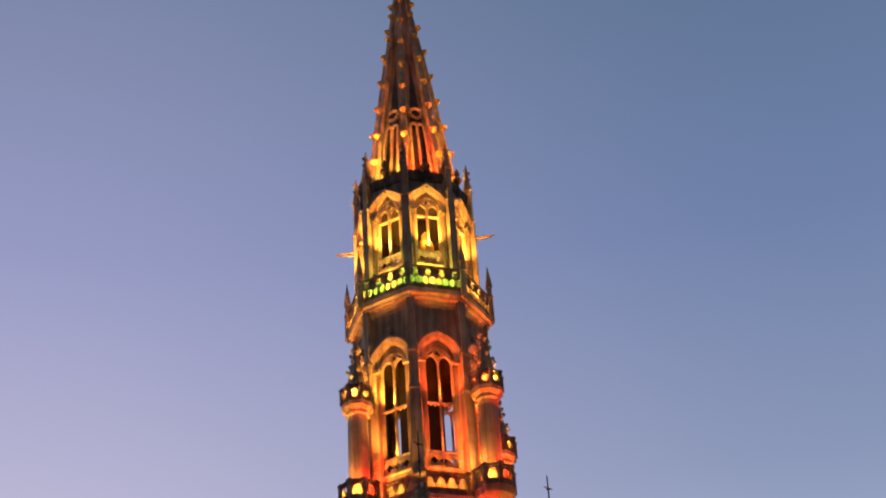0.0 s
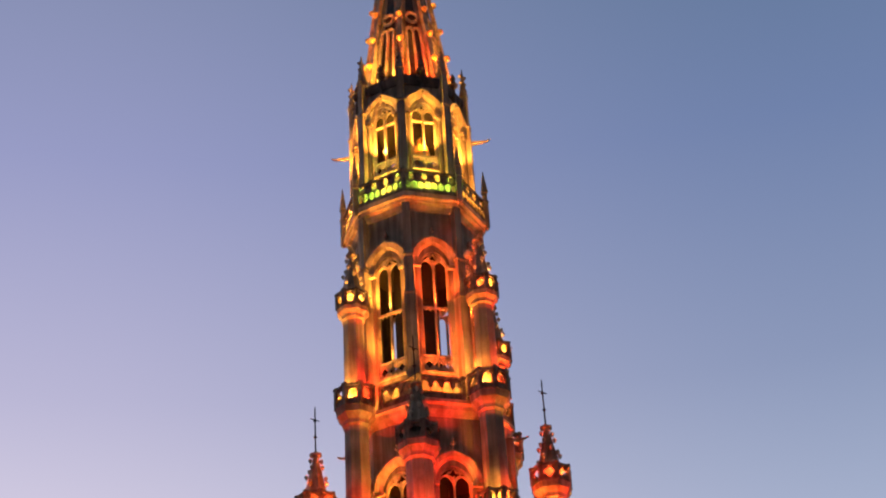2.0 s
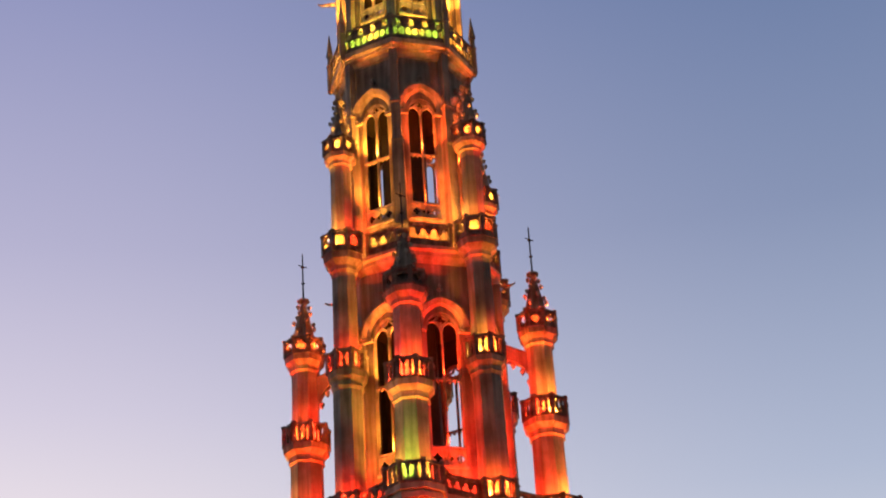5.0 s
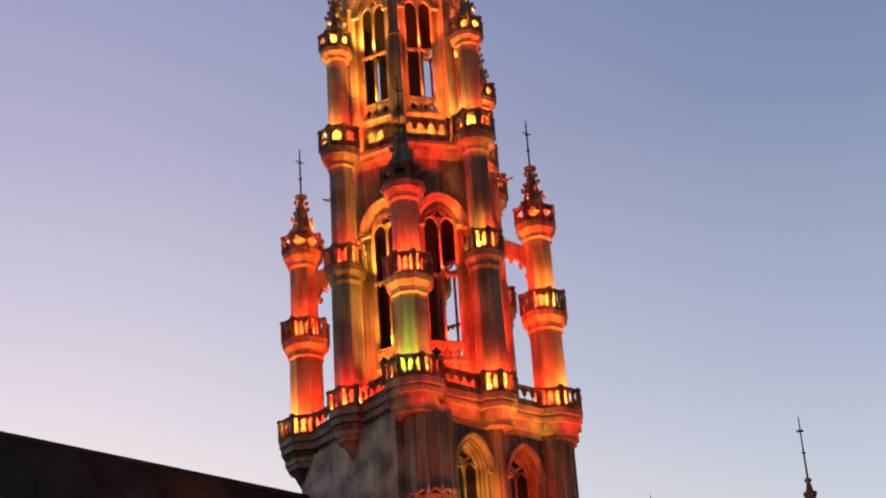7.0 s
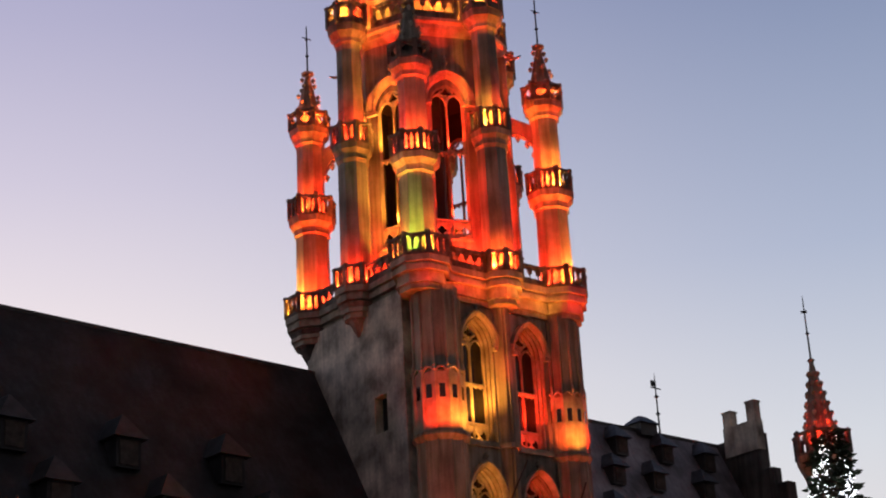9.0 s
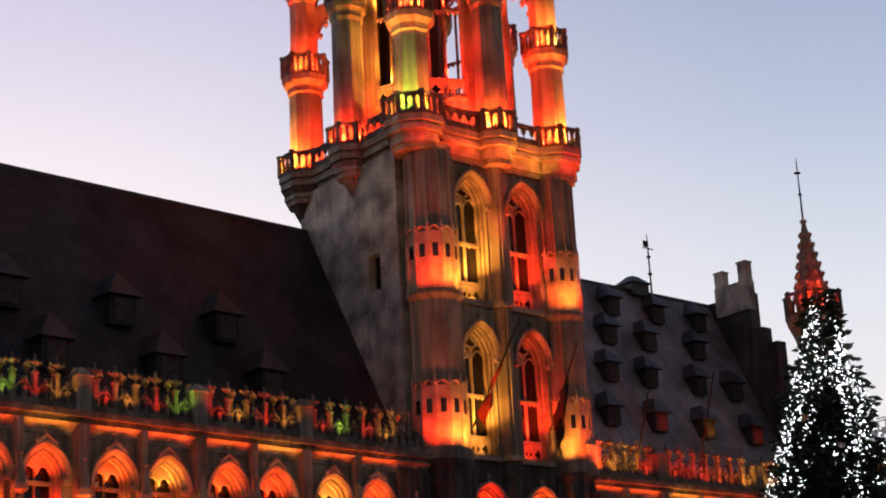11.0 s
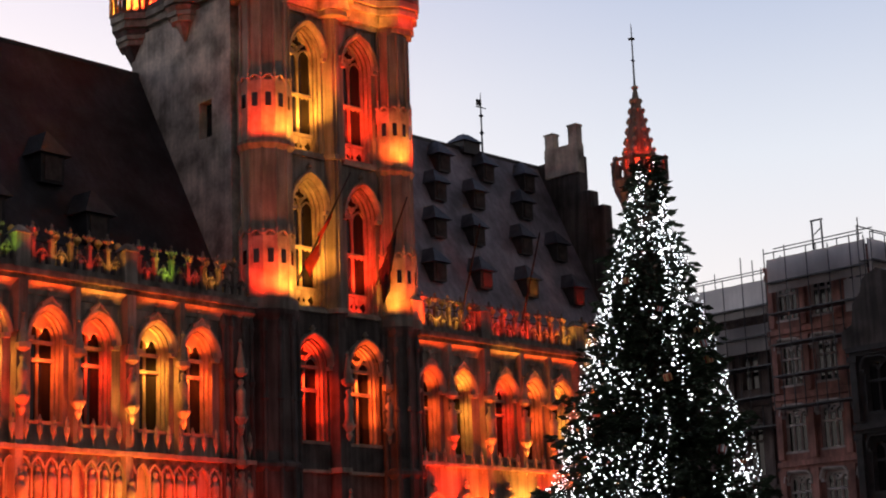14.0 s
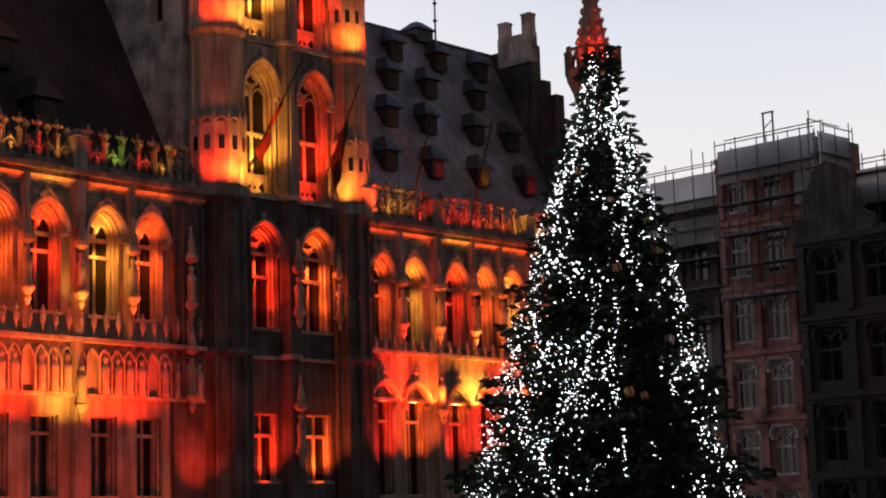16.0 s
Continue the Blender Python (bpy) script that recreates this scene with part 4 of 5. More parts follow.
FIGURE = Geo().loft(0, 0, [(0.20, 0), (0.23, 0.08), (0.17, 0.35), (0.2, 0.8), (0.22, 1.05), (0.12, 1.22), (0.08, 1.28), (0.13, 1.4), (0.12, 1.5), (0.03, 1.58)], 9).mesh("statue", CARVED, True)
CANOPY = Geo().loft(0, 0, [(0.10, -0.1), (0.30, 0.05), (0.30, 0.25), (0.2, 0.3), (0.17, 0.6), (0.05, 1.3), (0.1, 1.38), (0.01, 1.55)], 6).mesh("canopy", CARVED)
BRACKET = Geo().loft(0, 0, [(0.05, -0.75), (0.16, -0.5), (0.13, -0.35), (0.30, -0.1), (0.30, 0.0)], 6).mesh("bracket", CARVED)
PEND = Geo().loft(0, 0, [(0.02, -0.5), (0.09, -0.15), (0.16, 0.0), (0.16, 0.25), (0.1, 0.3), (0.13, 0.5), (0.02, 0.75)], 5).mesh("pendant", CARVED)
NICHE = Geo().sweep(arch(0.5, 1.35, 1.75, 4), -0.14, 0.04, -0.03, 0.07).box(-0.32, -0.24, -0.16, 0.04, 0, 1.45).mesh("niche", CARVED)


KNOB = Geo().loft(0, 0, [(0.035, -0.2), (0.03, 1.6), (0.06, 1.68), (0.16, 1.80), (0.15, 1.92), (0.05, 2.02)], 6).mesh("knob", GOLD)


def wing(name, origin, turn, x0, x1, wins, heights, label, roof_mat, lean, ridge, low_arched, dense):
    """A wing of the town hall: its facade along x from x0 to x1, with two storeys of windows, a parapet and a steep roof."""
    at = Matrix.Translation(origin) @ pose(0, 0, 0, 0, 0, turn)
    w = thing(name, tuple(at @ Vector(((x0 + x1) / 2, 6, 0))), label, "town hall")
    sill, spring, apex, corn, band, low_top = heights
    ww = 1.5 if dense else 1.35
    lw = 1.3
    low_spring = low_top - (0.9 if low_arched else 0.0)
    kit = window_kit(ww, sill, spring, apex, 0.75, transoms=(spring - 0.05, spring - 0.75), mullions=1, hood=0.25, finial=0.75, bars=0.08, ogee=0.42, tympanum=True)
    low = window_kit(lw, 3.6, low_spring, low_top, 0.6, tympanum=low_arched, transoms=(low_spring - 0.7,), mullions=1, hood=0.25, finial=0.7 if low_arched else 0)
    part("upper_wall", holed_wall(x0, x1, band, corn, [(x, ww, sill, spring, apex) for x in wins], 0.95).moved(at), STONE, w)
    part("lower_wall", holed_wall(x0, x1, 0, band, [(x, lw, 3.6, low_spring, low_top) for x in wins], 0.8).moved(at), STONE, w)
    for x in wins:
        place_window(kit, w, at @ Matrix.Translation((x, 0, 0)))
        place_window(low, w, at @ Matrix.Translation((x, 0, 0)))
    # cornice and ledges
    part("cornice", Geo().box(x0, x1, -0.30, 0.8, corn, corn + 0.22).box(x0, x1, -0.50, 0.8, corn + 0.22, corn + 0.45).moved(at), PARASTONE, w)
    cove = Geo()
    prof = [(0.02, corn - 0.46), (-0.05, corn - 0.44), (-0.10, corn - 0.28), (-0.20, corn - 0.13), (-0.38, corn - 0.004), (0.02, corn - 0.004)]
    cove.add([(x, y, z) for x in (x0, x1) for y, z in prof], [(i, (i + 1) % 6, 6 + (i + 1) % 6, 6 + i) for i in range(6)] + [(5, 4, 3, 2, 1, 0), (6, 7, 8, 9, 10, 11)])
    part("cove", cove.moved(at), CARVED, w)
    part("string_course", Geo().box(x0, x1, -0.34, 0.3, band - 0.02, band + 0.16).moved(at), CARVED, w)
    part("string_course", Geo().box(x0, x1, -0.22, 0.3, band - 2.2, band - 2.05).moved(at), CARVED, w)
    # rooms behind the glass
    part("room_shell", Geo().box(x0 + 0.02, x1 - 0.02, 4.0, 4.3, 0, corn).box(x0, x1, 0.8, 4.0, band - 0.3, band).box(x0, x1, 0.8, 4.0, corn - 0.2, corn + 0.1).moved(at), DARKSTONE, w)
    # piers: a wide one between pairs, a narrow one within a pair
    ends = sorted(wins)
    gaps = [(a + b) / 2 for a, b in zip(ends, ends[1:])]
    wide = [b - a > 2.35 + (0.2 if dense else 0) for a, b in zip(ends, ends[1:])]
    for gx, wd in zip(gaps, wide):
        r = 0.30 if wd else 0.17
        gz = Geo().prism([(gx - r, 0.05), (gx - r * 0.6, -0.28), (gx + r * 0.6, -0.28), (gx + r, 0.05)], band + 0.16 if not wd else 0, corn + (0.0 if not wd else 0.2))
        gz.prism([(gx - r * 1.2, 0.05), (gx - r * 0.7, -0.4), (gx + r * 0.7, -0.4), (gx + r * 1.2, 0.05)], corn - 2.0, corn)
        p = part("pier", gz.moved(at), STONE, w)
        zf = sill + 0.85
        part("bracket", BRACKET, None, p, at=at @ Matrix.Translation((gx, -0.42, zf)))
        part("canopy", CANOPY, None, p, at=at @ Matrix.Translation((gx, -0.42, zf + 1.75)))
        single("statue", FIGURE, None, "small plain carved stone figure on a facade bracket", "statue", "figures on the facade", at=at @ Matrix.Translation((gx, -0.42, zf)) @ Matrix.Diagonal((1, 1, 0.98, 1)))
        if wd:
            part("bracket", BRACKET, None, p, at=at @ Matrix.Translation((gx, -0.42, band - 2.5)))
            single("statue", FIGURE, None, "small plain carved stone figure on a facade bracket", "statue", "figures on the facade", at=at @ Matrix.Translation((gx, -0.42, band - 2.5)))
    # hanging tracery under the windows and the row of niches
    lo = x0 if not dense else max(x0, -17.5)
    n = int((x1 - lo) / 0.62)
    for i in range(n):
        px = lo + (i + 0.5) * (x1 - lo) / n
        part("pendant", PEND, None, w, at=at @ Matrix.Translation((px, -0.24, sill - 0.4)) @ Matrix.Diagonal((0.72, 0.72, 0.85, 1)))
        if dense:
            part("niche", NICHE, None, w, at=at @ Matrix.Translation((px, -0.02, band - 2.05)))
            if i % 5 != 4:
                single("statue", FIGURE, None, "small plain carved stone figure in a row of niches", "statue", "figures in the niche row", at=at @ Matrix.Translation((px, -0.17, band - 2.04)) @ Matrix.Diagonal((0.95, 0.8, 0.95, 1)))
    # parapet in panels between blocks
    edges = [x0] + [gx for gx, wd in zip(gaps, wide) if wd] + [x1]
    pz = corn + 0.45
    for ea, eb in zip(edges, edges[1:]):
        run = eb - ea - 0.7
        if run < 0.8:
            continue
        part("parapet_block", Geo().box(ea - 0.32, ea + 0.32, -0.38, 0.2, pz, pz + 1.35).prism([(ea - 0.4, -0.44), (ea + 0.4, -0.44), (ea + 0.4, 0.26), (ea - 0.4, 0.26)], pz + 1.35, pz + 1.7, [(ea - 0.1, -0.14), (ea + 0.1, -0.14), (ea + 0.1, -0.04), (ea - 0.1, -0.04)]).moved(at), STONE, w)
        k = max(3, round(run / 0.44))
        rail = part("parapet_rail", Geo().box(ea + 0.35, eb - 0.35, -0.22, 0.0, pz, pz + 0.30).moved(at), PARASTONE, w)
        for j in range(k):
            px = ea + 0.35 + (j + 0.5) * run / k
            part("parapet_post", PARA_POST if j % 2 == 0 else PARA_LOW, None, rail, at=at @ Matrix.Translation((px, -0.11, pz)))
    for ea, eb in zip(edges, edges[1:]):
        if eb - ea > 2.0:
            m = max(3, round((eb - ea) / 0.8) - 1)
            crest = part("gutter_crest", Geo().box(ea + 0.4, eb - 0.4, 1.12, 1.18, pz + 1.5, pz + 1.56).moved(at), IRON, w)
            for j in range(m):
                kx = ea + 0.5 + (eb - ea - 1.0) * j / (m - 1)
                part("knob", KNOB, None, crest, at=at @ Matrix.Translation((kx, 1.15, pz)))
    # roof
    ey, ez = 1.6, corn + 0.3
    ry, rz = ridge
    yb = 2 * ry - ey
    rx = x1 + lean
    g = Geo().prism([(x0, ey), (rx, ey), (rx, yb), (x0, yb)], ez, rz, [(x0, ry - 0.1), (rx, ry - 0.1), (rx, ry + 0.1), (x0, ry + 0.1)])
    part("roof", g.moved(at), roof_mat, w)
    part("gutter_walk", Geo().box(x0, x1, 0.0, ey + 0.2, corn + 0.2, corn + 0.32).moved(at), LEAD, w)
    part("ridge_cap", Geo().box(x0, rx, ry - 0.16, ry + 0.16, rz - 0.08, rz + 0.12).moved(at), LEAD, w)
    part("back_wall", Geo().box(x0, x1, yb - 0.8, yb, 0, ez).moved(at), RUBBLE, w)
    part("end_wall", Geo().box(x0 - 0.0, x0 + 0.5, 0.8, yb - 0.8, 0, ez).box(x1 - 0.5, x1, 0.8, yb - 0.8, 0, ez).moved(at), RUBBLE, w)
    return w, at, lambda z: ey + (ry - ey) * (z - ez) / (rz - ez)


def dormer(parent, at, x, y, z, s, slope, roof_mat, body=LEAD):
    """A small hipped roof dormer; y is the roof's depth at its sill."""
    h, wd, run = 1.0 * s, 0.95 * s, (1.9 * s) / slope
    b = Geo().box(x - wd / 2, x + wd / 2, y - 0.35, y + run, z, z + h)
    d = part("dormer", b.moved(at), body, parent, "small dark roof dormer")
    part("dormer_roof", Geo().prism([(x - wd * 0.7, y - 0.6), (x + wd * 0.7, y - 0.6), (x + wd * 0.7, y + run), (x - wd * 0.7, y + run)], z + h, z + h + 0.9 * s, [(x - 0.04, y + 0.1), (x + 0.04, y + 0.1), (x + 0.04, y + run + 0.3), (x - 0.04, y + run + 0.3)]).moved(at), roof_mat, d)
    part("dormer_shutter", Geo().box(x - wd * 0.36, x + wd * 0.36, y - 0.40, y - 0.33, z + 0.12, z + h - 0.1).moved(at), SHUTTER, d)


LWINS = [-2.4, -4.7, -7.6, -9.9, -12.7, -15.0, -17.9, -20.2, -23.1, -25.4]
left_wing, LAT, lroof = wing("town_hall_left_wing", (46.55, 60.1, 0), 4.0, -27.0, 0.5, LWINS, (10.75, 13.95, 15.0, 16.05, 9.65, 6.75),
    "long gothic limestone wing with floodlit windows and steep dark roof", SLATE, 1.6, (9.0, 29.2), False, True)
RWINS = [-0.2, 1.97, 4.95, 7.05, 9.1, 11.9, 14.0]
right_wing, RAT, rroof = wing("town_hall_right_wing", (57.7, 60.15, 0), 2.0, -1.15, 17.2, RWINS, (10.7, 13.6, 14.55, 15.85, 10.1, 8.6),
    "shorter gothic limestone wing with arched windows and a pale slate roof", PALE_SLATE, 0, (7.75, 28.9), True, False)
for z, xs in ((26.9, (8.4, 11.9, 15.3)), (24.9, (7.0, 10.0, 13.9)), (22.5, (5.7, 8.6, 12.4, 15.3)), (19.8, (4.2, 7.6, 11.2, 15.0))):
    for x in xs:
        dormer(right_wing, RAT, x - 0.2, rroof(z), z, 0.95, 2.0, DULL_LEAD)
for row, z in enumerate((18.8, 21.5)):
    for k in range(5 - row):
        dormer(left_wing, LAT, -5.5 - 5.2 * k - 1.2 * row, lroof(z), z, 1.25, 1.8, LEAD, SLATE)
# carved pier where the wing meets the tower, its shade put into dark stone
end_pier = part("pier", Geo().prism([(-1.28, 0.05), (-1.22, -0.16), (0.5, -0.16), (0.5, 0.05)], 0, 16.0).moved(LAT), DARKSTONE, left_wing, "carved pier beside the tower, coloured dark for shade")
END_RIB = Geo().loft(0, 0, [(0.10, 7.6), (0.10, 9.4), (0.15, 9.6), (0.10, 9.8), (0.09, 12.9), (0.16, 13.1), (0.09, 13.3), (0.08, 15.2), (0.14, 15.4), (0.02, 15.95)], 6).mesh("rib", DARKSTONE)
for px in (-1.18, -0.72, -0.05, 0.4):
    part("rib", END_RIB, None, end_pier, at=LAT @ Matrix.Translation((px, -0.2, 0)))
for pz in (7.75, 11.6):
    part("bracket", BRACKET, None, end_pier, at=LAT @ Matrix.Translation((-0.4, -0.38, pz)))
    part("canopy", CANOPY, None, end_pier, at=LAT @ Matrix.Translation((-0.4, -0.38, pz + 1.75)))
    single("statue", FIGURE, None, "small plain carved stone figure on a facade bracket", "statue", "figures on the facade", at=LAT @ Matrix.Translation((-0.4, -0.38, pz)))
# crow-stepped gable with two chimney stacks at the far end
gx0, gx1 = 17.2, 17.9
steps = [(0.0, 20.5), (2.3, 20.5), (2.3, 23.2), (2.9, 23.2), (2.9, 25.8), (3.8, 25.8), (3.8, 26.8), (4.5, 26.8), (4.5, 29.0), (10.2, 29.0), (10.2, 25.0), (13.5, 25.0), (13.5, 0), (0, 0)]
gab, gn = Geo(), len(steps)
gab.add([(gx, y, z) for gx in (gx0, gx1) for y, z in steps], [tuple(range(gn)), tuple(range(gn, 2 * gn))[::-1]] + [(i, (i + 1) % gn, gn + (i + 1) % gn, gn + i) for i in range(gn)])
gable = part("gable", gab.moved(RAT), DARKSTONE, right_wing, "dark crow-stepped gable")
part("chimney", Geo().box(gx0 - 0.14, gx0 + 0.46, 4.48, 6.92, 28.0, 29.72).box(gx0 - 0.1, gx0 + 0.42, 4.52, 5.13, 29.72, 30.75).box(gx0 - 0.14, gx0 + 0.46, 4.48, 5.17, 30.75, 30.86).box(gx0 - 0.1, gx0 + 0.42, 6.27, 6.88, 29.72, 30.55).box(gx0 - 0.14, gx0 + 0.46, 6.23, 6.92, 30.55, 30.66).moved(RAT), RUBBLE, gable, "pale stone chimney with two stacks")
part("ridge_turret", Geo().box(10.6, 11.9, 7.2, 8.4, 28.6, 29.3).prism([(10.45, 7.05), (12.05, 7.05), (12.05, 8.55), (10.45, 8.55)], 29.3, 29.8, [(11.0, 7.6), (11.5, 7.6), (11.5, 8.0), (11.0, 8.0)]).moved(RAT), LEAD, right_wing)
van = Geo().loft(12.7, 7.75, [(0.06, 28.8), (0.035, 32.2), (0.01, 32.6)], 6).beam((12.3, 7.75, 31.7), (13.1, 7.75, 31.7), 0.05).beam((12.35, 7.75, 31.95), (12.75, 7.75, 31.95), 0.04, 0.35)
for z in (30.2, 31.2):
    van.loft(12.7, 7.75, [(0.03, z - 0.12), (0.15, z), (0.03, z + 0.12)], 6)
part("weather_vane", van.moved(RAT), IRON, right_wing, "black iron weather vane")
# corner turret with its spire
tx, ty = 16.75, -0.1
ct = part("corner_turret", Geo().loft(tx, ty, [(1.05, 0), (1.05, 24.8), (1.2, 25.3), (1.5, 26.0), (1.55, 26.3), (0.9, 26.31), (0.85, 27.4)]).moved(RAT), STONE, right_wing)
c3 = RAT @ Vector((tx, ty, 0))
balustrade(octagon(c3.x, c3.y, 1.45, 24.5), 26.3, 1.25, ct, 0.5)
part("spire", Geo().loft(c3.x, c3.y, [(0.95, 27.0), (0.7, 28.6), (0.12, 31.6), (0.22, 31.75), (0.05, 31.9)]), STONE, ct, "small stone spire")
for k in range(7):
    for i in range(8):
        u = k / 7
        rr = 0.98 - 0.82 * u
        a = radians(24.5 + 45 * i)
        part("crocket", STONE_CROCKET, None, ct, at=Matrix.Translation((c3.x + rr * math.cos(a), c3.y + rr * math.sin(a), 27.5 + 4.0 * u)) @ Matrix.Diagonal((1.2, 1.2, 1.2, 1)))
fv = Geo().loft(c3.x, c3.y, [(0.06, 31.8), (0.03, 35.2), (0.01, 35.5)], 6).beam((c3.x - 0.28, c3.y, 34.5), (c3.x + 0.22, c3.y, 34.62), 0.04, 0.14).loft(c3.x, c3.y, [(0.03, 33.2), (0.13, 33.3), (0.03, 33.4)], 6)
part("finial", fv, IRON, ct, "black iron weather vane")


for x, c in ((7.6, RED), (11.2, ORANGE), (15.0, RED)):
    flood(tuple(RAT @ Vector((x - 0.2, rroof(19.8) - 1.2, 19.5))), tuple(RAT @ Vector((x - 0.2, rroof(19.8) - 0.35, 20.3))), c if c == RED else AMBER, 7, 58, 0.06)

# carved figures under canopies between the windows of the dark storeys
for px, pz in ((52.45, 11.7), (52.45, 5.6), (55.3, 11.7), (49.55, 11.7)):
    at = Matrix.Translation((px, FRONT - (0.78 if px == 52.45 else 0.3), pz))
    part("bracket", BRACKET, None, tower, at=at)
    part("canopy", CANOPY, None, tower, at=at @ Matrix.Translation((0, 0, 1.75)))
    single("statue", FIGURE, None, "small plain carved stone figure on a facade bracket", "statue", "figures on the facade", at=at)


# flags on slanting poles
def flag(foot, tip, drop, cloth, label, hang=True):
    f = thing("flag", foot, label, "flag", "flags on the facade")
    part("pole", Geo().beam(foot, tip, 0.08, 0.08, 0.05), IRON, f)
    if not hang:
        return
    g = Geo()
    p, q = Vector(tip), Vector(foot)
    n, m = 8, 6
    for j in range(m + 1):
        e = p.lerp(q, 0.30 + 0.55 * j / m)
        for i in range(n + 1):
            u = i / n
            o = Vector((0.10 * math.sin(j * 1.9 + u * 3), 0.12 * math.sin(j * 2.3 + u * 2 + 1), -drop * u))
            c = p.lerp(q, 0.72)
            e2 = e.lerp(Vector((c.x, c.y, e.z)), 0.55 * u)
            g.v.append(tuple(e2 + o))
    s = n + 1
    g.f = [(j * s + i, j * s + i + 1, (j + 1) * s + i + 1, (j + 1) * s + i) for j in range(m) for i in range(n)]
    cl = part("cloth", g, cloth, f, smooth=True)
    sol = cl.modifiers.new("thickness", "SOLIDIFY")
    sol.thickness = 0.02


flag((54.9, 60.7, 18.4), (54.48, 58.0, 21.95), 2.0, DARKCLOTH, "dark flag hanging limp from a slanting pole")
flag((50.26, 60.7, 18.1), (51.1, 58.0, 22.57), 1.1, REDCLOTH, "red flag hanging limp from a slanting pole")
for a, b in (((59.88, 60.5, 16.6), (58.92, 57.8, 21.3)), ((64.16, 60.6, 16.6), (63.05, 57.8, 21.45))):
    flag(a, b, 0, DARKCLOTH, "bare slanting flag pole over the cornice", hang=False)

# ---- lights of the town hall ----
for k, (kit_z, w) in enumerate(((24.3, 145), (17.1, 145), (11.0, 72), (4.4, 188))):
    for j, x in enumerate(WX):
        c = (AMBER, RED, AMBER, RED, RED, ORANGE, RED, ORANGE)[(2 * k + j) % 8]
        if k < 2:
            flood((x, FRONT - 0.3, kit_z - 0.02), (x, FRONT + 0.6, kit_z + 0.5), c, w * 0.14, 100, 0.05)
            flood((x - 0.4, FRONT + 0.08, kit_z + 0.95), (x + 0.35, FRONT + 0.35, kit_z + 6), c, w * 0.9, 150)
        elif k == 2:
            flood((x - 0.5, FRONT + 0.24, kit_z + 3.0), (x + 0.9, FRONT + 0.4, kit_z + 1.6), c, w * 0.9, 110, 0.05)
            flood((x, FRONT + 0.25, kit_z + 3.4), (x + 0.1, FRONT + 0.32, kit_z + 6), c, w * 0.5, 110, 0.05)
            flood((x + 0.3, FRONT + 0.1, kit_z + 0.2), (x + 0.7, FRONT + 0.35, kit_z + 4), c, w * 0.7, 80, 0.05)
        else:
            flood((x - 0.3, FRONT - 1.0, kit_z - 0.7), (x + 0.1, FRONT + 0.45, kit_z + 1.5), c, w * 0.75, 66, 0.05)
            flood((x - 0.6, FRONT + 0.12, kit_z + 0.1), (x + 0.5, FRONT + 0.3, kit_z + 3), c, w * 0.45, 110, 0.05)
for ci, (x, y) in enumerate(shafts):
    for zi, z in enumerate((16.95, 24.05)):
        for ai, a in enumerate((-138, -104, -68) if ci == 0 else (-135, -104, -66)):
            c = ((RED, ORANGE, AMBER), (RED, ORANGE, AMBER), (AMBER, ORANGE, RED), (ORANGE, AMBER, RED))[(2 * ci + zi) % 4][ai]
            o = Vector((math.cos(radians(a)), math.sin(radians(a)), 0))
            p = Vector((x, y, z + 0.02)) + o * (1.85, 1.6)[ci]
            flood(tuple(p), (x + o.x * 0.9, y + o.y * 0.9, z + 2.4), c, (68, 46)[ci], 120, 0.25)
# under the lower gallery, washing its cornice
for x, out, c in ((corners[0][0] - 0.7, 1.7, RED), (corners[0][0] + 0.6, 1.7, ORANGE), (50.0, 1.15, RED), (51.0, 1.15, ORANGE), (CX - 0.4, 1.7, ORANGE), (CX + 0.6, 1.7, AMBER), (53.9, 1.15, ORANGE), (55.0, 1.15, AMBER), (corners[1][0] - 0.4, 1.9, RED), (corners[1][0] + 0.7, 1.7, RED)):
    flood((x, FRONT - out, 30.8), (x, FRONT - out + 0.35, 31.35), c, 11, 140, 0.06)
flood((CX - 0.6, FRONT - 1.9, 25.0), (CX, FRONT - 0.5, 29.0), RED, 120, 40, 0.06)


def ring_lights(x, y, r, z, up, colours, watts, angles, aim=0.8, cone=125):
    for a, c in zip(angles, colours):
        o = (math.cos(radians(a)), math.sin(radians(a)))
        flood((x + o[0] * r, y + o[1] * r, z), (x + o[0] * r * aim, y + o[1] * r * aim, z + up), c, watts, cone, 0.05)


turret_sides = (-198, -150, -105, -58)
for ci, (x, y) in enumerate(corners[:3]):
    warm = ([ORANGE, GREEN, AMBER, RED], [RED, RED, ORANGE, AMBER], [AMBER, ORANGE, RED, RED])[ci]
    ring_lights(x, y, 1.3, 32.35, 2.4, warm, (150, 300, 300)[ci], turret_sides, 0.38, (82, 105, 105)[ci])
    ring_lights(x, y, 1.05, 37.65, 2.2, [(RED, RED, ORANGE, RED), (RED, RED, AMBER, ORANGE), (RED, ORANGE, RED, RED)][ci], 260, turret_sides, 0.38, 105)
    # up at the corbel of each upper ring
    ring_lights(x, y, 1.35, 36.2, 1.2, [(AMBER, ORANGE, AMBER), (RED, ORANGE, RED), (ORANGE, RED, RED)][ci], 6, (-175, -125, -80), 0.75)
    ring_lights(x, y, 1.2, 41.25, 1.2, [(RED, RED, RED), (AMBER, ORANGE, RED), (RED, AMBER, RED)][ci], 6, (-175, -125, -80), 0.75)
    if ci:
        ring_lights(x, y, 0.8, 42.62, 2.5, [pick(0.5, 0.3, 0.3) for _ in range(3)], 140, (-165, -105, -45), 0.62)
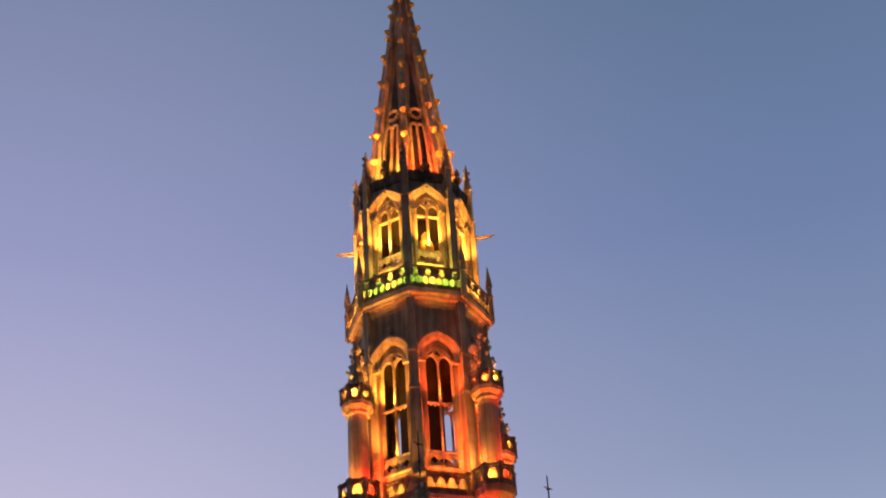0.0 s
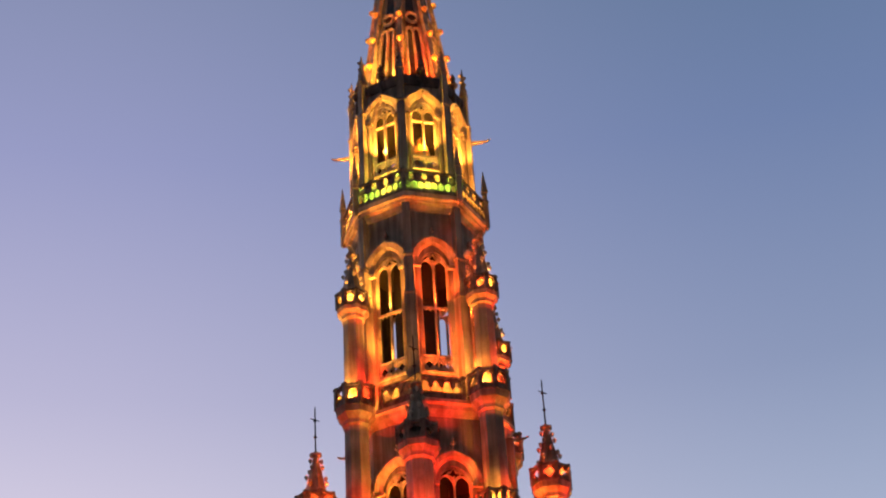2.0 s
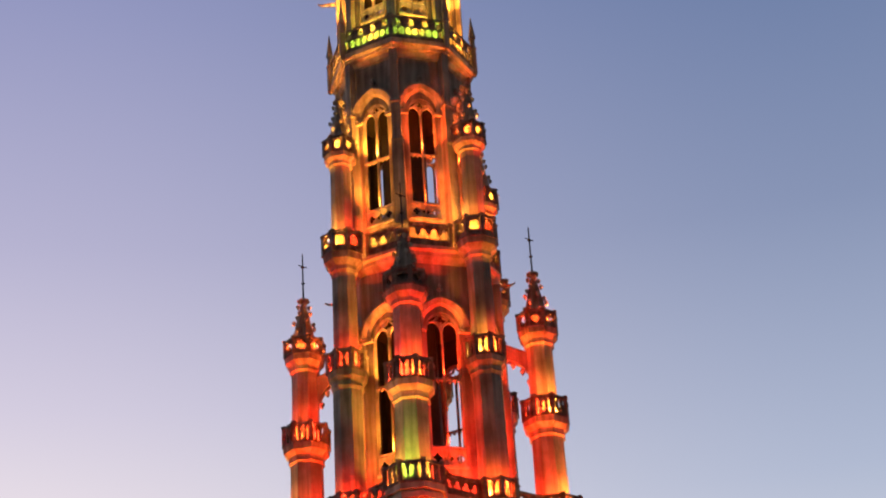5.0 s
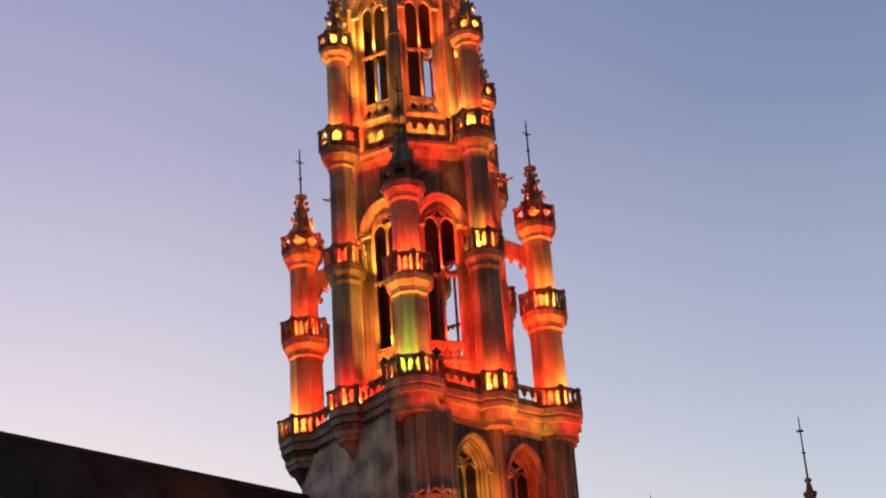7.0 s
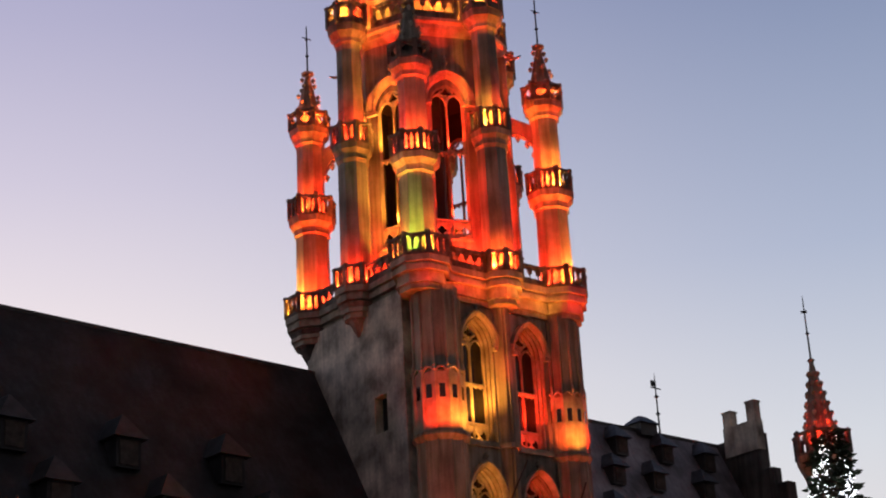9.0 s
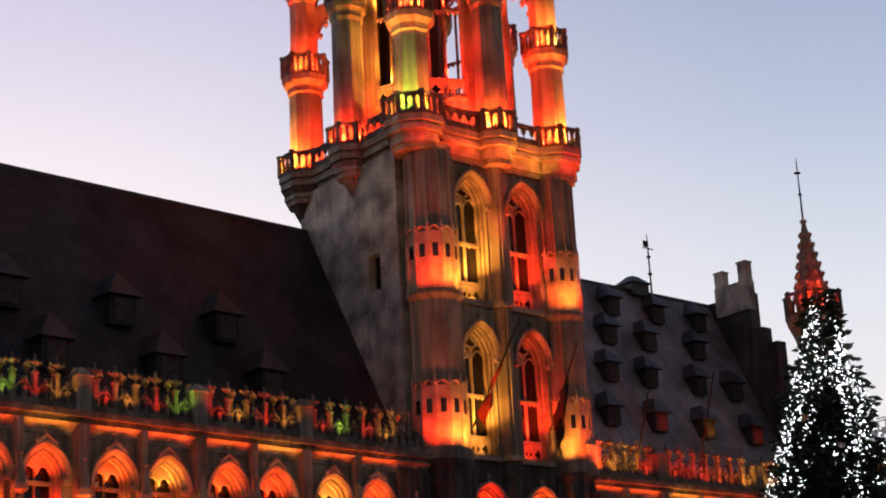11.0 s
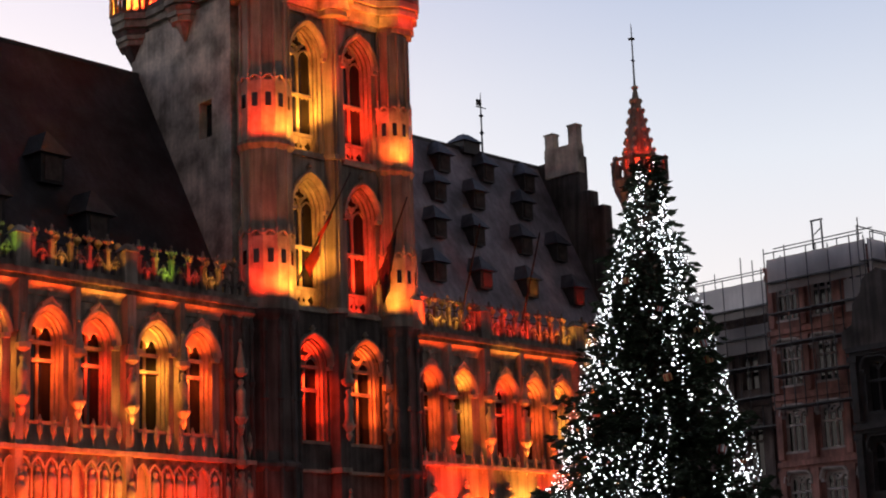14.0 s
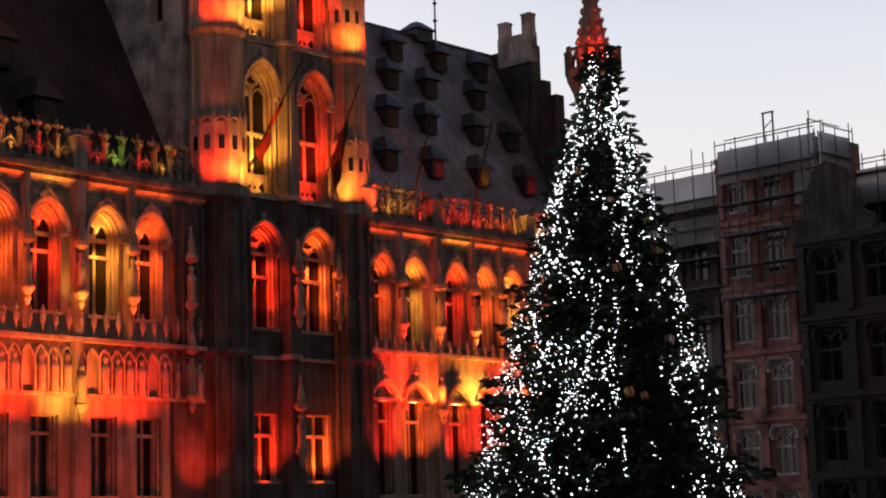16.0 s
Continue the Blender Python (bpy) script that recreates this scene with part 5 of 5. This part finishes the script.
for mi, (x, y) in enumerate(mids[:3]):
    ring_lights(x, y, 0.96, 32.4, 2.6, [(RED, ORANGE, ORANGE, RED), (ORANGE, RED, RED, RED), (AMBER, ORANGE, RED, RED)][mi], 330, turret_sides, 0.45, 125)
    ring_lights(x, y, 0.88, 39.85, 2.2, [(AMBER, AMBER, ORANGE, RED), (RED, RED, ORANGE, RED), (RED, RED, RED, RED)][mi], 230, turret_sides, 0.38, 105)
    ring_lights(x, y, 0.88, 46.45, 2.0, [pick(0.5, 0.3, 0.2) for _ in range(4)], 230, turret_sides, 0.38, 105)
    ring_lights(x, y, 1.2, 44.8, 1.2, (RED, ORANGE, AMBER), 6, (-175, -125, -80), 0.75)
    ring_lights(x, y, 1.05, 51.1, 1.2, (AMBER, ORANGE, RED), 7, (-175, -125, -80), 0.75)
    ring_lights(x, y, 0.66, 52.47, 2.5, [pick(0.6, 0.2, 0.2) for _ in range(2)], 150, (-150, -80), 0.62)
for r, z, c in ((RC + 1.0, 46.5, AMBER), (RD + 0.75, 59.5, ORANGE)):
    o = Vector((math.cos(radians(-135)), math.sin(radians(-135)), 0))
    p = Vector((UX, UY, z)) + o * r
    flood(tuple(p), tuple(Vector((UX, UY, z + 7)) + o * (r - 0.55)), c, 110, 60)
for face, cb, cc, cd in ((-157.5, AMBER, AMBER, AMBER), (-112.5, RED, ORANGE, AMBER), (-67.5, RED, ORANGE, AMBER), (157.5, ORANGE, AMBER, AMBER)):
    o = Vector((math.cos(radians(face)), math.sin(radians(face)), 0))
    c0 = Vector((UX, UY, 0))
    for r, z, out, mid, h, c, w in ((RB * 0.924, 32.5, 0.85, 39.3, 7, cb, 330), (RC * 0.924, 46.6, 0.5, 52.5, 6, cc, 330), (RD * 0.924, 59.6, 0.55, 62.9, 5, cd, 640)):
        c0 = Vector((CX, CY, 0)) if z < 40 else Vector((UX, UY, 0))
        p = c0 + o * (r + out)
        flood((p.x, p.y, z), tuple(c0 + o * (r - 0.1) + Vector((0, 0, z + h))), c, w * (1 if z < 59 else 0.4), 80)
        p = c0 + o * (r + 0.22)
        flood((p.x, p.y, mid), tuple(c0 + o * (r - 0.05) + Vector((0, 0, mid + h * 0.6))), c, w * 0.75, 140)
        if z < 59:
            p = c0 + o * (r + 0.12)
            sz = 35.65 if z < 40 else 49.45
            flood((p.x, p.y, sz), tuple(c0 + o * (r + 0.02) + Vector((0, 0, sz + h))), c, w * 0.32, 155)
    for turn, c in ((-13, ORANGE if face == -112.5 else AMBER), (13, ORANGE if face == -112.5 else AMBER)):
        d = Vector((math.cos(radians(face + turn)), math.sin(radians(face + turn)), 0))
        p = c0 + d * 3.0
        flood((p.x, p.y, 68.3), tuple(c0 + o * 1.3 + Vector((0, 0, 75))), c, 180, 75)
        flood((p.x, p.y, 68.4), tuple(c0 + o * 0.9 + Vector((0, 0, 82))), AMBER if turn < 0 else ORANGE, 520, 38)
    # in rows on the gallery floors, washing the wall behind the pierced parapets
    side = Vector((-o.y, o.x, 0))
    for u in (-1.0, -0.35, 0.35, 1.0):
        p = Vector((UX, UY, 0)) + o * 3.5 + side * u
        flood((p.x, p.y, 59.42), (p.x - o.x * 0.5, p.y - o.y * 0.5, 60.6), GREEN if face in (-157.5, -112.5) else AMBER, 36, 150, 0.05)
        p = Vector((UX, UY, 0)) + o * 3.78 + side * u
        flood((p.x, p.y, 46.42), (p.x - o.x * 0.5, p.y - o.y * 0.5, 47.6), (AMBER, RED, ORANGE, AMBER)[int(u * 2 + 2.5) % 4], 26, 150, 0.05)
    # cornices seen from beneath
    for rr, z, zt in ((4.35, 58.25, 59.1), (4.55, 44.9, 46.0)):
        p = c0 + o * rr
        flood((p.x, p.y, z), tuple(c0 + o * 3.9 + Vector((0, 0, zt))), AMBER if z > 50 else RED, 5 if z > 50 else 16, 140, 0.08)


def wing_lights(at, wins, sill, spring, band, corn, watts, colours, dense):
    go = lambda x, y, z: tuple(at @ Vector((x, y, z)))
    for k, x in enumerate(wins):
        c, d = colours[k % len(colours)], colours[(k + 2) % len(colours)]
        # on each window's transom: one up into the arch, one down along the jamb
        flood(go(x, 0.22, spring + 0.05), go(x + 0.05, 0.25, spring + 2), c, watts * (0.105 if dense else 0.085), 160, 0.05)
        flood(go(x - 0.35, 0.12, spring - 0.6), go(x + 0.7, 0.3, spring - 1.5), c, watts * (0.17 if dense else 0.12), 140, 0.05)
        # at the foot of each pier, up past the figures
        if k or not dense:
            flood(go(x + 1.2, -1.0, sill - 0.5), go(x + 1.2, -0.2, sill + 2.0), d, watts * 0.3, 60, 0.06)
        # along the foot of the band between the storeys
        if dense:
            for s in (-0.6, 0.6) if k else (-0.6,):
                flood(go(x + s, -1.8, band - 4.0), go(x + s, 0.0, band - 0.8), AMBER if k % 4 == 2 and s > 0 else ORANGE if (k + (s > 0)) % 2 else RED, watts * 0.85, 84, 0.08)
        else:
            flood(go(x, 0.1, band - 2.3), go(x + 0.1, 0.25, band), d, watts * 0.35, 165, 0.05)
            flood(go(x - 0.5, -1.6, band - 6.2), go(x + 0.2, 0.2, band - 2.4), d if d != AMBER or k > 3 else RED, watts * 1.9, 62, 0.06)
            flood(go(x + 1.0, -0.8, band - 2.4), go(x + 1.0, 0.0, band - 0.4), d, watts * 0.9, 110, 0.08)
        if dense:
            flood(go(x + 0.3, -4.0, 0.5), go(x + 0.3, 0.2, 5.2), RED if k % 3 else ORANGE, watts * 0.34, 95, 0.1)
        for s in (-0.6, 0.0, 0.6):
            flood(go(x + s, -0.58, corn - 0.30), go(x + s, -0.40, corn + 0.1), d if d != RED else ORANGE, watts * 0.013, 125, 0.1)
        for s in (-0.5, 0.5):
            flood(go(x + s, -0.62, corn + 0.50), go(x + s, -0.55 if dense else -0.35, corn + 2.2), (GREEN if k % 3 == 1 and s > 0 else AMBER if s > 0 else RED) if dense else (ORANGE, AMBER, RED, RED)[(k + (s > 0)) % 4], watts * (0.16 if dense else 0.2), 100, 0.05)


wing_lights(LAT, LWINS[:8], 10.75, 13.95, 9.65, 16.05, 170, (ORANGE, AMBER, RED, ORANGE, AMBER, ORANGE, RED), True)
wing_lights(RAT, RWINS[:6], 10.7, 13.6, 10.1, 15.85, 170, (ORANGE, AMBER, RED, ORANGE, AMBER, RED), False)
p, q = LAT @ Vector((-0.2, -2.2, 2.8)), LAT @ Vector((0.1, 0.0, 6.0))
flood(tuple(p), tuple(q), RED, 170, 60)
for a in (-150, -90):
    o = (math.cos(radians(a)), math.sin(radians(a)))
    flood((c3.x + 1.3 * o[0], c3.y + 1.3 * o[1], 26.5), (c3.x, c3.y, 30.5), RED, 110, 110)


# ---- christmas tree ----
TX, TY, TOP = 44.9, 36.75, 17.4
dice = random.Random(11)


def crown_r(z):
    return 0.22 + (TOP - z) * 0.272


def axis(z):
    """The trunk leans a little."""
    s = -0.15 + 0.5 * z / TOP
    return TX + 0.633 * s, TY - 0.774 * s


def tree():
    t = thing("christmas_tree", (TX, TY, 0), "tall dark fir covered in strings of white lights on the square", "tree")
    part("trunk", Geo().beam((*axis(0), 0), (*axis(9), 9), 0.62, 0.62, 0.4).beam((*axis(9), 9), (*axis(TOP), TOP), 0.4, 0.4, 0.05), BARK, t, smooth=True)
    g, limbs, tips = Geo(), Geo(), []
    z = 1.6
    while z < TOP - 0.2:
        r = crown_r(z) * (1 + 0.09 * math.sin(2.3 * z + 0.6))
        n = max(5, int(6 + r * 3.2))
        a0 = dice.random() * 6.3
        for i in range(n):
            a = a0 + 2 * math.pi * i / n + dice.uniform(-0.2, 0.2)
            L = r * dice.choice((0.72, 0.85, 0.95, 1.0, 1.0, 1.08, 1.15)) * dice.uniform(0.93, 1.05)
            zz = z + dice.uniform(-0.25, 0.25)
            d = Vector((math.cos(a), math.sin(a), 0))
            side = Vector((-d.y, d.x, 0))
            droop = 0.16 * L
            pt = lambda u: Vector((*axis(zz), zz)) + d * (L * u) + Vector((0, 0, 0.35 * L * 0.3 * u - droop * u * u * 1.2 + 0.10 * L * u ** 4))
            limbs.beam(pt(0.02), pt(0.5), 0.07, 0.07, 0.04).beam(pt(0.5), pt(1.0), 0.04, 0.04, 0.015)
            m = max(6, int(L * 11))
            for j in range(m):
                u = 0.16 + 0.86 * (j + dice.random()) / m
                spread = (0.16 + 0.20 * L * max(0.0, 1 - u) ** 0.7) * dice.uniform(-1, 1)
                o = pt(u) + side * spread + Vector((0, 0, dice.uniform(-0.14, 0.08)))
                ln = dice.uniform(0.24, 0.46)
                e = (d * dice.uniform(0.4, 1.0) + side * (1.2 * spread / (0.3 + abs(spread)) + dice.uniform(-0.3, 0.3)) + Vector((0, 0, dice.uniform(-0.45, 0.25)))).normalized() * ln
                q = Vector((dice.uniform(-1, 1), dice.uniform(-1, 1), dice.uniform(-1, 1))).cross(e).normalized() * dice.uniform(0.06, 0.11)
                q2 = e.cross(q).normalized() * q.length
                g.add([o, o + e * 0.5 + q, o + e, o + e * 0.5 - q, o + e * 0.5 + q2, o + e * 0.5 - q2], [(0, 1, 2, 3), (0, 4, 2, 5)])
            tips.append(pt(0.97))
        z += 0.24 + 0.12 * (TOP - z) / TOP
    me = bpy.data.meshes.new("crown")
    me.from_pydata(g.v, [], g.f)
    me.materials.append(NEEDLES)
    part("crown", me, None, t)
    part("branchwork", limbs, BARK, t)
    return t, tips


fir, tips = tree()


def fairy_lights():
    bm = bmesh.new()
    bmesh.ops.create_icosphere(bm, subdivisions=1, radius=1.0)
    base = [tuple(v.co) for v in bm.verts]
    faces = [tuple(v.index for v in f.verts) for f in bm.faces]
    bm.free()
    verts, quads, wire = [], [], Geo()
    # strings that wander down the crown, some straight, some in loose swags
    for s in range(235):
        a = dice.uniform(0, 2 * math.pi) if s > 75 else radians(dice.uniform(120, 235))
        z = TOP - 0.1 - dice.random() ** 1.1 * (14.5 if s > 20 else 2.5)
        length = dice.uniform(1.5, 6.0)
        heading = dice.choice((-1.1, -0.3, -0.1, 0.0, 0.1, 0.3, 1.1)) * dice.uniform(0.6, 1.2)
        done, last = 0.0, None
        wob, gap = dice.uniform(0, 6), dice.choice((0.10, 0.14, 0.20, 0.30))
        while done < length and z > 1.4:
            step = gap * dice.uniform(0.6, 1.4)
            heading += dice.uniform(-0.35, 0.35) - heading * 0.06
            r = crown_r(z) * (1.0 + 0.08 * math.sin(9 * a + 2.1 * z) + dice.uniform(-0.10, 0.07))
            a += math.sin(heading + 0.4 * math.sin(done * 2 + wob)) * step / max(r, 0.3)
            z -= abs(math.cos(heading)) * step * 0.9
            ax, ay = axis(z)
            p = Vector((ax + r * math.cos(a), ay + r * math.sin(a), z + dice.uniform(-0.1, 0.1)))
            done += step
            # bare patches between the swags
            if math.sin(3 * a + 0.9 * z) * math.sin(1.4 * z - 2 * a) > 0.36 and radians(195) < a % (2 * math.pi) < radians(320) or radians(232) < a % (2 * math.pi) < radians(284) and z < TOP - 8 and dice.random() < 0.45:
                last = None
                continue
            b = dice.choice((0.009, 0.012, 0.015, 0.018, 0.023, 0.030))
            k = len(verts)
            verts += [(p.x + x * b, p.y + y * b, p.z + q * b) for x, y, q in base]
            quads += [tuple(i + k for i in f) for f in faces]
            if last is not None:
                wire.beam(last, p, 0.012)
            last = p
    me = bpy.data.meshes.new("fairy_lights")
    me.from_pydata(verts, [], quads)
    me.materials.append(BULB)
    ob = thing("fairy_lights", (TX, TY, 2), "strings of small glowing white lights draped over the fir", "fairy lights", kind="stuff")
    part("bulbs", me, None, ob)
    part("cable", wire, CANVAS, ob)


fairy_lights()
# wrapped boxes and lantern frames hung in the branches
for k in range(14):
    a, z = radians(dice.uniform(160, 330)), dice.uniform(3.5, 13.5)
    r = crown_r(z) * 1.0
    s = dice.uniform(0.07, 0.12)
    at = Matrix.Translation((TX + r * math.cos(a), TY + r * math.sin(a), z)) @ pose(0, 0, 0, dice.uniform(-25, 25), dice.uniform(-25, 25), dice.uniform(0, 90))
    g = Geo().prism([(-s, -s * 0.85), (-s * 0.85, -s), (s * 0.85, -s), (s, -s * 0.85), (s, s * 0.85), (s * 0.85, s), (-s * 0.85, s), (-s, s * 0.85)], -s, s)
    o = thing("ornament", tuple(at.translation), "gold wrapped box hanging in the fir" if k % 3 else "silver wrapped box hanging in the fir", "ornament", "boxes hung in the fir")
    part("box", g, ORNAMENT if k % 3 else SILVER, o, at=at)
    part("ribbon", Geo().box(-s * 1.02, s * 1.02, -0.03, 0.03, -s * 1.02, s * 1.02).box(-0.03, 0.03, -s * 1.02, s * 1.02, -s * 1.02, s * 1.02), REDCLOTH, o, at=at)
    part("hook", Geo().beam((0, 0, s), (0, 0, s + 0.35), 0.015), IRON, o, at=at)

# ---- houses at the end of the square ----
def house(name, x, y0, y1, top, storeys, bays, wall, label, gable=None, deep=11.0):
    h = thing(name, (x, (y0 + y1) / 2, 0), label, "house", "houses along the square")
    trim, frame_stone = (wall, PALEFRAME) if wall is BRICK else (wall, wall)
    wide = 0.6 if wall is BRICK else 0.46
    L = y1 - y0
    at = Matrix.Translation((x, y1, 0)) @ pose(0, 0, 0, 0, 0, -90)
    fh = top / storeys
    bw = L / bays
    for s in range(storeys):
        z0 = s * fh
        hh = fh * (0.66 if s else 0.74)
        ops = [((b + 0.5) * bw, bw * wide, z0 + fh * 0.16, z0 + fh * 0.16 + hh * 0.82, z0 + fh * 0.16 + hh) for b in range(bays)]
        part("wall", holed_wall(0, L, z0, z0 + fh, ops, 0.6).moved(at), wall, h)
        part("string_course", Geo().box(-0.05, L + 0.05, -0.35, 0.1, z0 + fh - 0.28, z0 + fh + 0.04).box(0, L, -0.18, 0.1, z0 + fh - 0.5, z0 + fh - 0.28).moved(at), trim, h)
        w = bw * wide
        kit = window_kit(w, z0 + fh * 0.16, z0 + fh * 0.16 + hh * 0.82, z0 + fh * 0.16 + hh, 0.3, transoms=(z0 + fh * 0.16 + hh * 0.6,), mullions=2 if wall is BRICK else 1, hood=0.18, stone=frame_stone, bars=0.13)
        for b in range(bays):
            place_window(kit, h, at @ Matrix.Translation(((b + 0.5) * bw, 0, 0)))
        for b in range(bays + 1):
            xc = min(max(b * bw, 0.25), L - 0.25)
            part("pilaster", Geo().box(xc - 0.22, xc + 0.22, -0.26, 0.05, z0 + 0.2, z0 + fh - 0.5).box(xc - 0.3, xc + 0.3, -0.32, 0.05, z0 + fh - 0.85, z0 + fh - 0.5).moved(at), wall, h)
    part("shell", Geo().box(0, 0.5, 0.6, deep, 0, top).box(L - 0.5, L, 0.6, deep, 0, top).box(0.5, L - 0.5, deep - 0.5, deep, 0, top).moved(at), wall, h)
    part("flat_roof", Geo().box(0, L, 0, deep, top, top + 0.3).moved(at), LEAD, h)
    if gable:
        c, w, z = gable
        poly = [(-w, 0), (-w, 1.0), (-w * 0.72, 1.4), (-w * 0.66, 2.6), (-w * 0.45, 3.2), (-w * 0.36, 4.0), (0, 4.5), (w * 0.36, 4.0), (w * 0.45, 3.2), (w * 0.66, 2.6), (w * 0.72, 1.4), (w, 1.0), (w, 0)]
        gg = Geo()
        n = len(poly)
        gg.add([(c + px, y, z + pz) for y in (-0.15, 0.6) for px, pz in poly], [tuple(range(n)), tuple(range(n, 2 * n))[::-1]] + [(i, (i + 1) % n, n + (i + 1) % n, n + i) for i in range(n)])
        part("curved_gable", gg.moved(at), DARKSTONE, h, "dark curved gable")
    return h, at


_, BAT = house("brick_house", 95.0, 59.4, 67.4, 25.2, 6, 3, BRICK, "narrow red brick gabled house behind scaffolding, unlit", deep=4.2)
_, PAT = house("pale_house", 98.5, 67.45, 82.0, 23.0, 4, 5, HOUSESTONE, "grey stone house behind sheeted scaffolding, unlit")
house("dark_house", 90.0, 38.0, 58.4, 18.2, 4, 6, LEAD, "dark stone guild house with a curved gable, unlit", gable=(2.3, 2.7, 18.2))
_, RHAT = house("rear_house", 99.5, 45.0, 59.3, 22.6, 4, 5, HOUSESTONE, "grey stone house rising behind a dark gable, unlit")


def scaffold(name, at, L, z0, z1, y, label, panels, poles=1.6, depth=1.3, rise=1.4):
    s = thing(name, tuple(at @ Vector((L / 2, y, z0))), label, "scaffold", "scaffolds on the houses")
    k = int(L / poles) + 1
    for i in range(k + 1):
        px = min(i * poles, L)
        for yy in (y, y + depth):
            top = z1 + rise * dice.choice((0.25, 0.4, 0.6, 1.0, 1.3))
            part("standard", Geo().loft(px, yy, [(0.038, z0), (0.038, top)], 6).moved(at), STEEL, s)
    z = z0 + 0.4
    while z <= z1 + 0.05:
        for yy in (y, y + depth):
            part("ledger", Geo().beam((0, yy, z), (L, yy, z), 0.07).moved(at), STEEL, s)
        part("deck", Geo().box(0, L, y + 0.1, y + depth - 0.1, z - 0.05, z).moved(at), STEEL, s)
        z += 2.0
    part("guard_rail", Geo().beam((0, y, z1 + 0.5), (L, y, z1 + 0.5), 0.06).beam((0, y + depth, z1 + 1.0), (L, y + depth, z1 + 1.0), 0.06).moved(at), STEEL, s)
    for xa, xb, za, zb in panels:
        n = max(1, int((xb - xa) / 0.4))
        g = Geo()
        for i in range(n + 1):
            px = xa + (xb - xa) * i / n
            yo = y + 0.25 + 0.05 * math.sin(i * 1.3) + dice.uniform(-0.02, 0.02)
            g.v += [(px, yo, za), (px, yo - 0.03, (za + zb) / 2), (px, yo, zb)]
        g.f = [(3 * i + j, 3 * i + 3 + j, 3 * i + 4 + j, 3 * i + 1 + j) for i in range(n) for j in (0, 1)]
        part("sheet", g.moved(at), SHEET, s, "pale translucent sheeting", smooth=True)
    return s


scaffold("scaffold", BAT @ Matrix.Translation((1.0, 0, 0)), 7.4, 15.5, 25.3, -1.6, "steel scaffold with pale sheeting round a gable top", [(0.0, 7.4, 23.3, 25.45), (5.6, 7.4, 21.2, 23.2)], depth=1.1)
side_at = BAT @ Matrix.Translation((8.65, -1.6, 0)) @ pose(0, 0, 0, 0, 0, 90)
scaffold("scaffold", side_at, 3.6, 17.7, 25.3, -0.25, "steel scaffold sheeted round the end of the gable", [(0.0, 3.6, 22.6, 25.45)], depth=0.9, rise=0.8)
scaffold("scaffold", PAT, 14.4, 15.0, 25.0, -1.6, "steel scaffold closed with pale sheeting", [(0.0, 14.4, 22.8, 25.1), (0.0, 14.4, 20.4, 22.2)])
scaffold("scaffold", RHAT, 14.0, 17.0, 23.5, -1.2, "steel scaffold with pale sheeting behind a dark gable", [(0.0, 14.0, 21.4, 23.7)], depth=1.0)
hoist = Geo().beam((4.4, -1.0, 25.0), (4.4, -1.0, 27.4), 0.09).beam((5.1, -1.0, 25.0), (5.1, -1.0, 27.4), 0.09).beam((4.3, -1.0, 27.4), (5.2, -1.0, 27.4), 0.09).beam((4.4, -1.0, 26.4), (5.1, -1.0, 26.9), 0.05)
single("hoist_frame", hoist.moved(BAT), STEEL, "small steel hoist frame standing on the scaffold", "hoist")

# low black stall in front of the left wing
stall = thing("market_stall", (40.0, 54.0, 0), "low market stall with a black canvas roof", "stall")
part("canvas_roof", Geo().prism([(24, 52.6), (47.0, 54.6), (46.8, 57.2), (23.8, 55.2)], 2.95, 3.12), CANVAS, stall)
for px, py in ((24.3, 52.9), (31.8, 53.6), (39.4, 54.3), (46.7, 54.9), (24.1, 55.0), (46.6, 57.0)):
    part("post", Geo().box(px - 0.06, px + 0.06, py - 0.06, py + 0.06, 0, 2.97), CANVAS, stall)
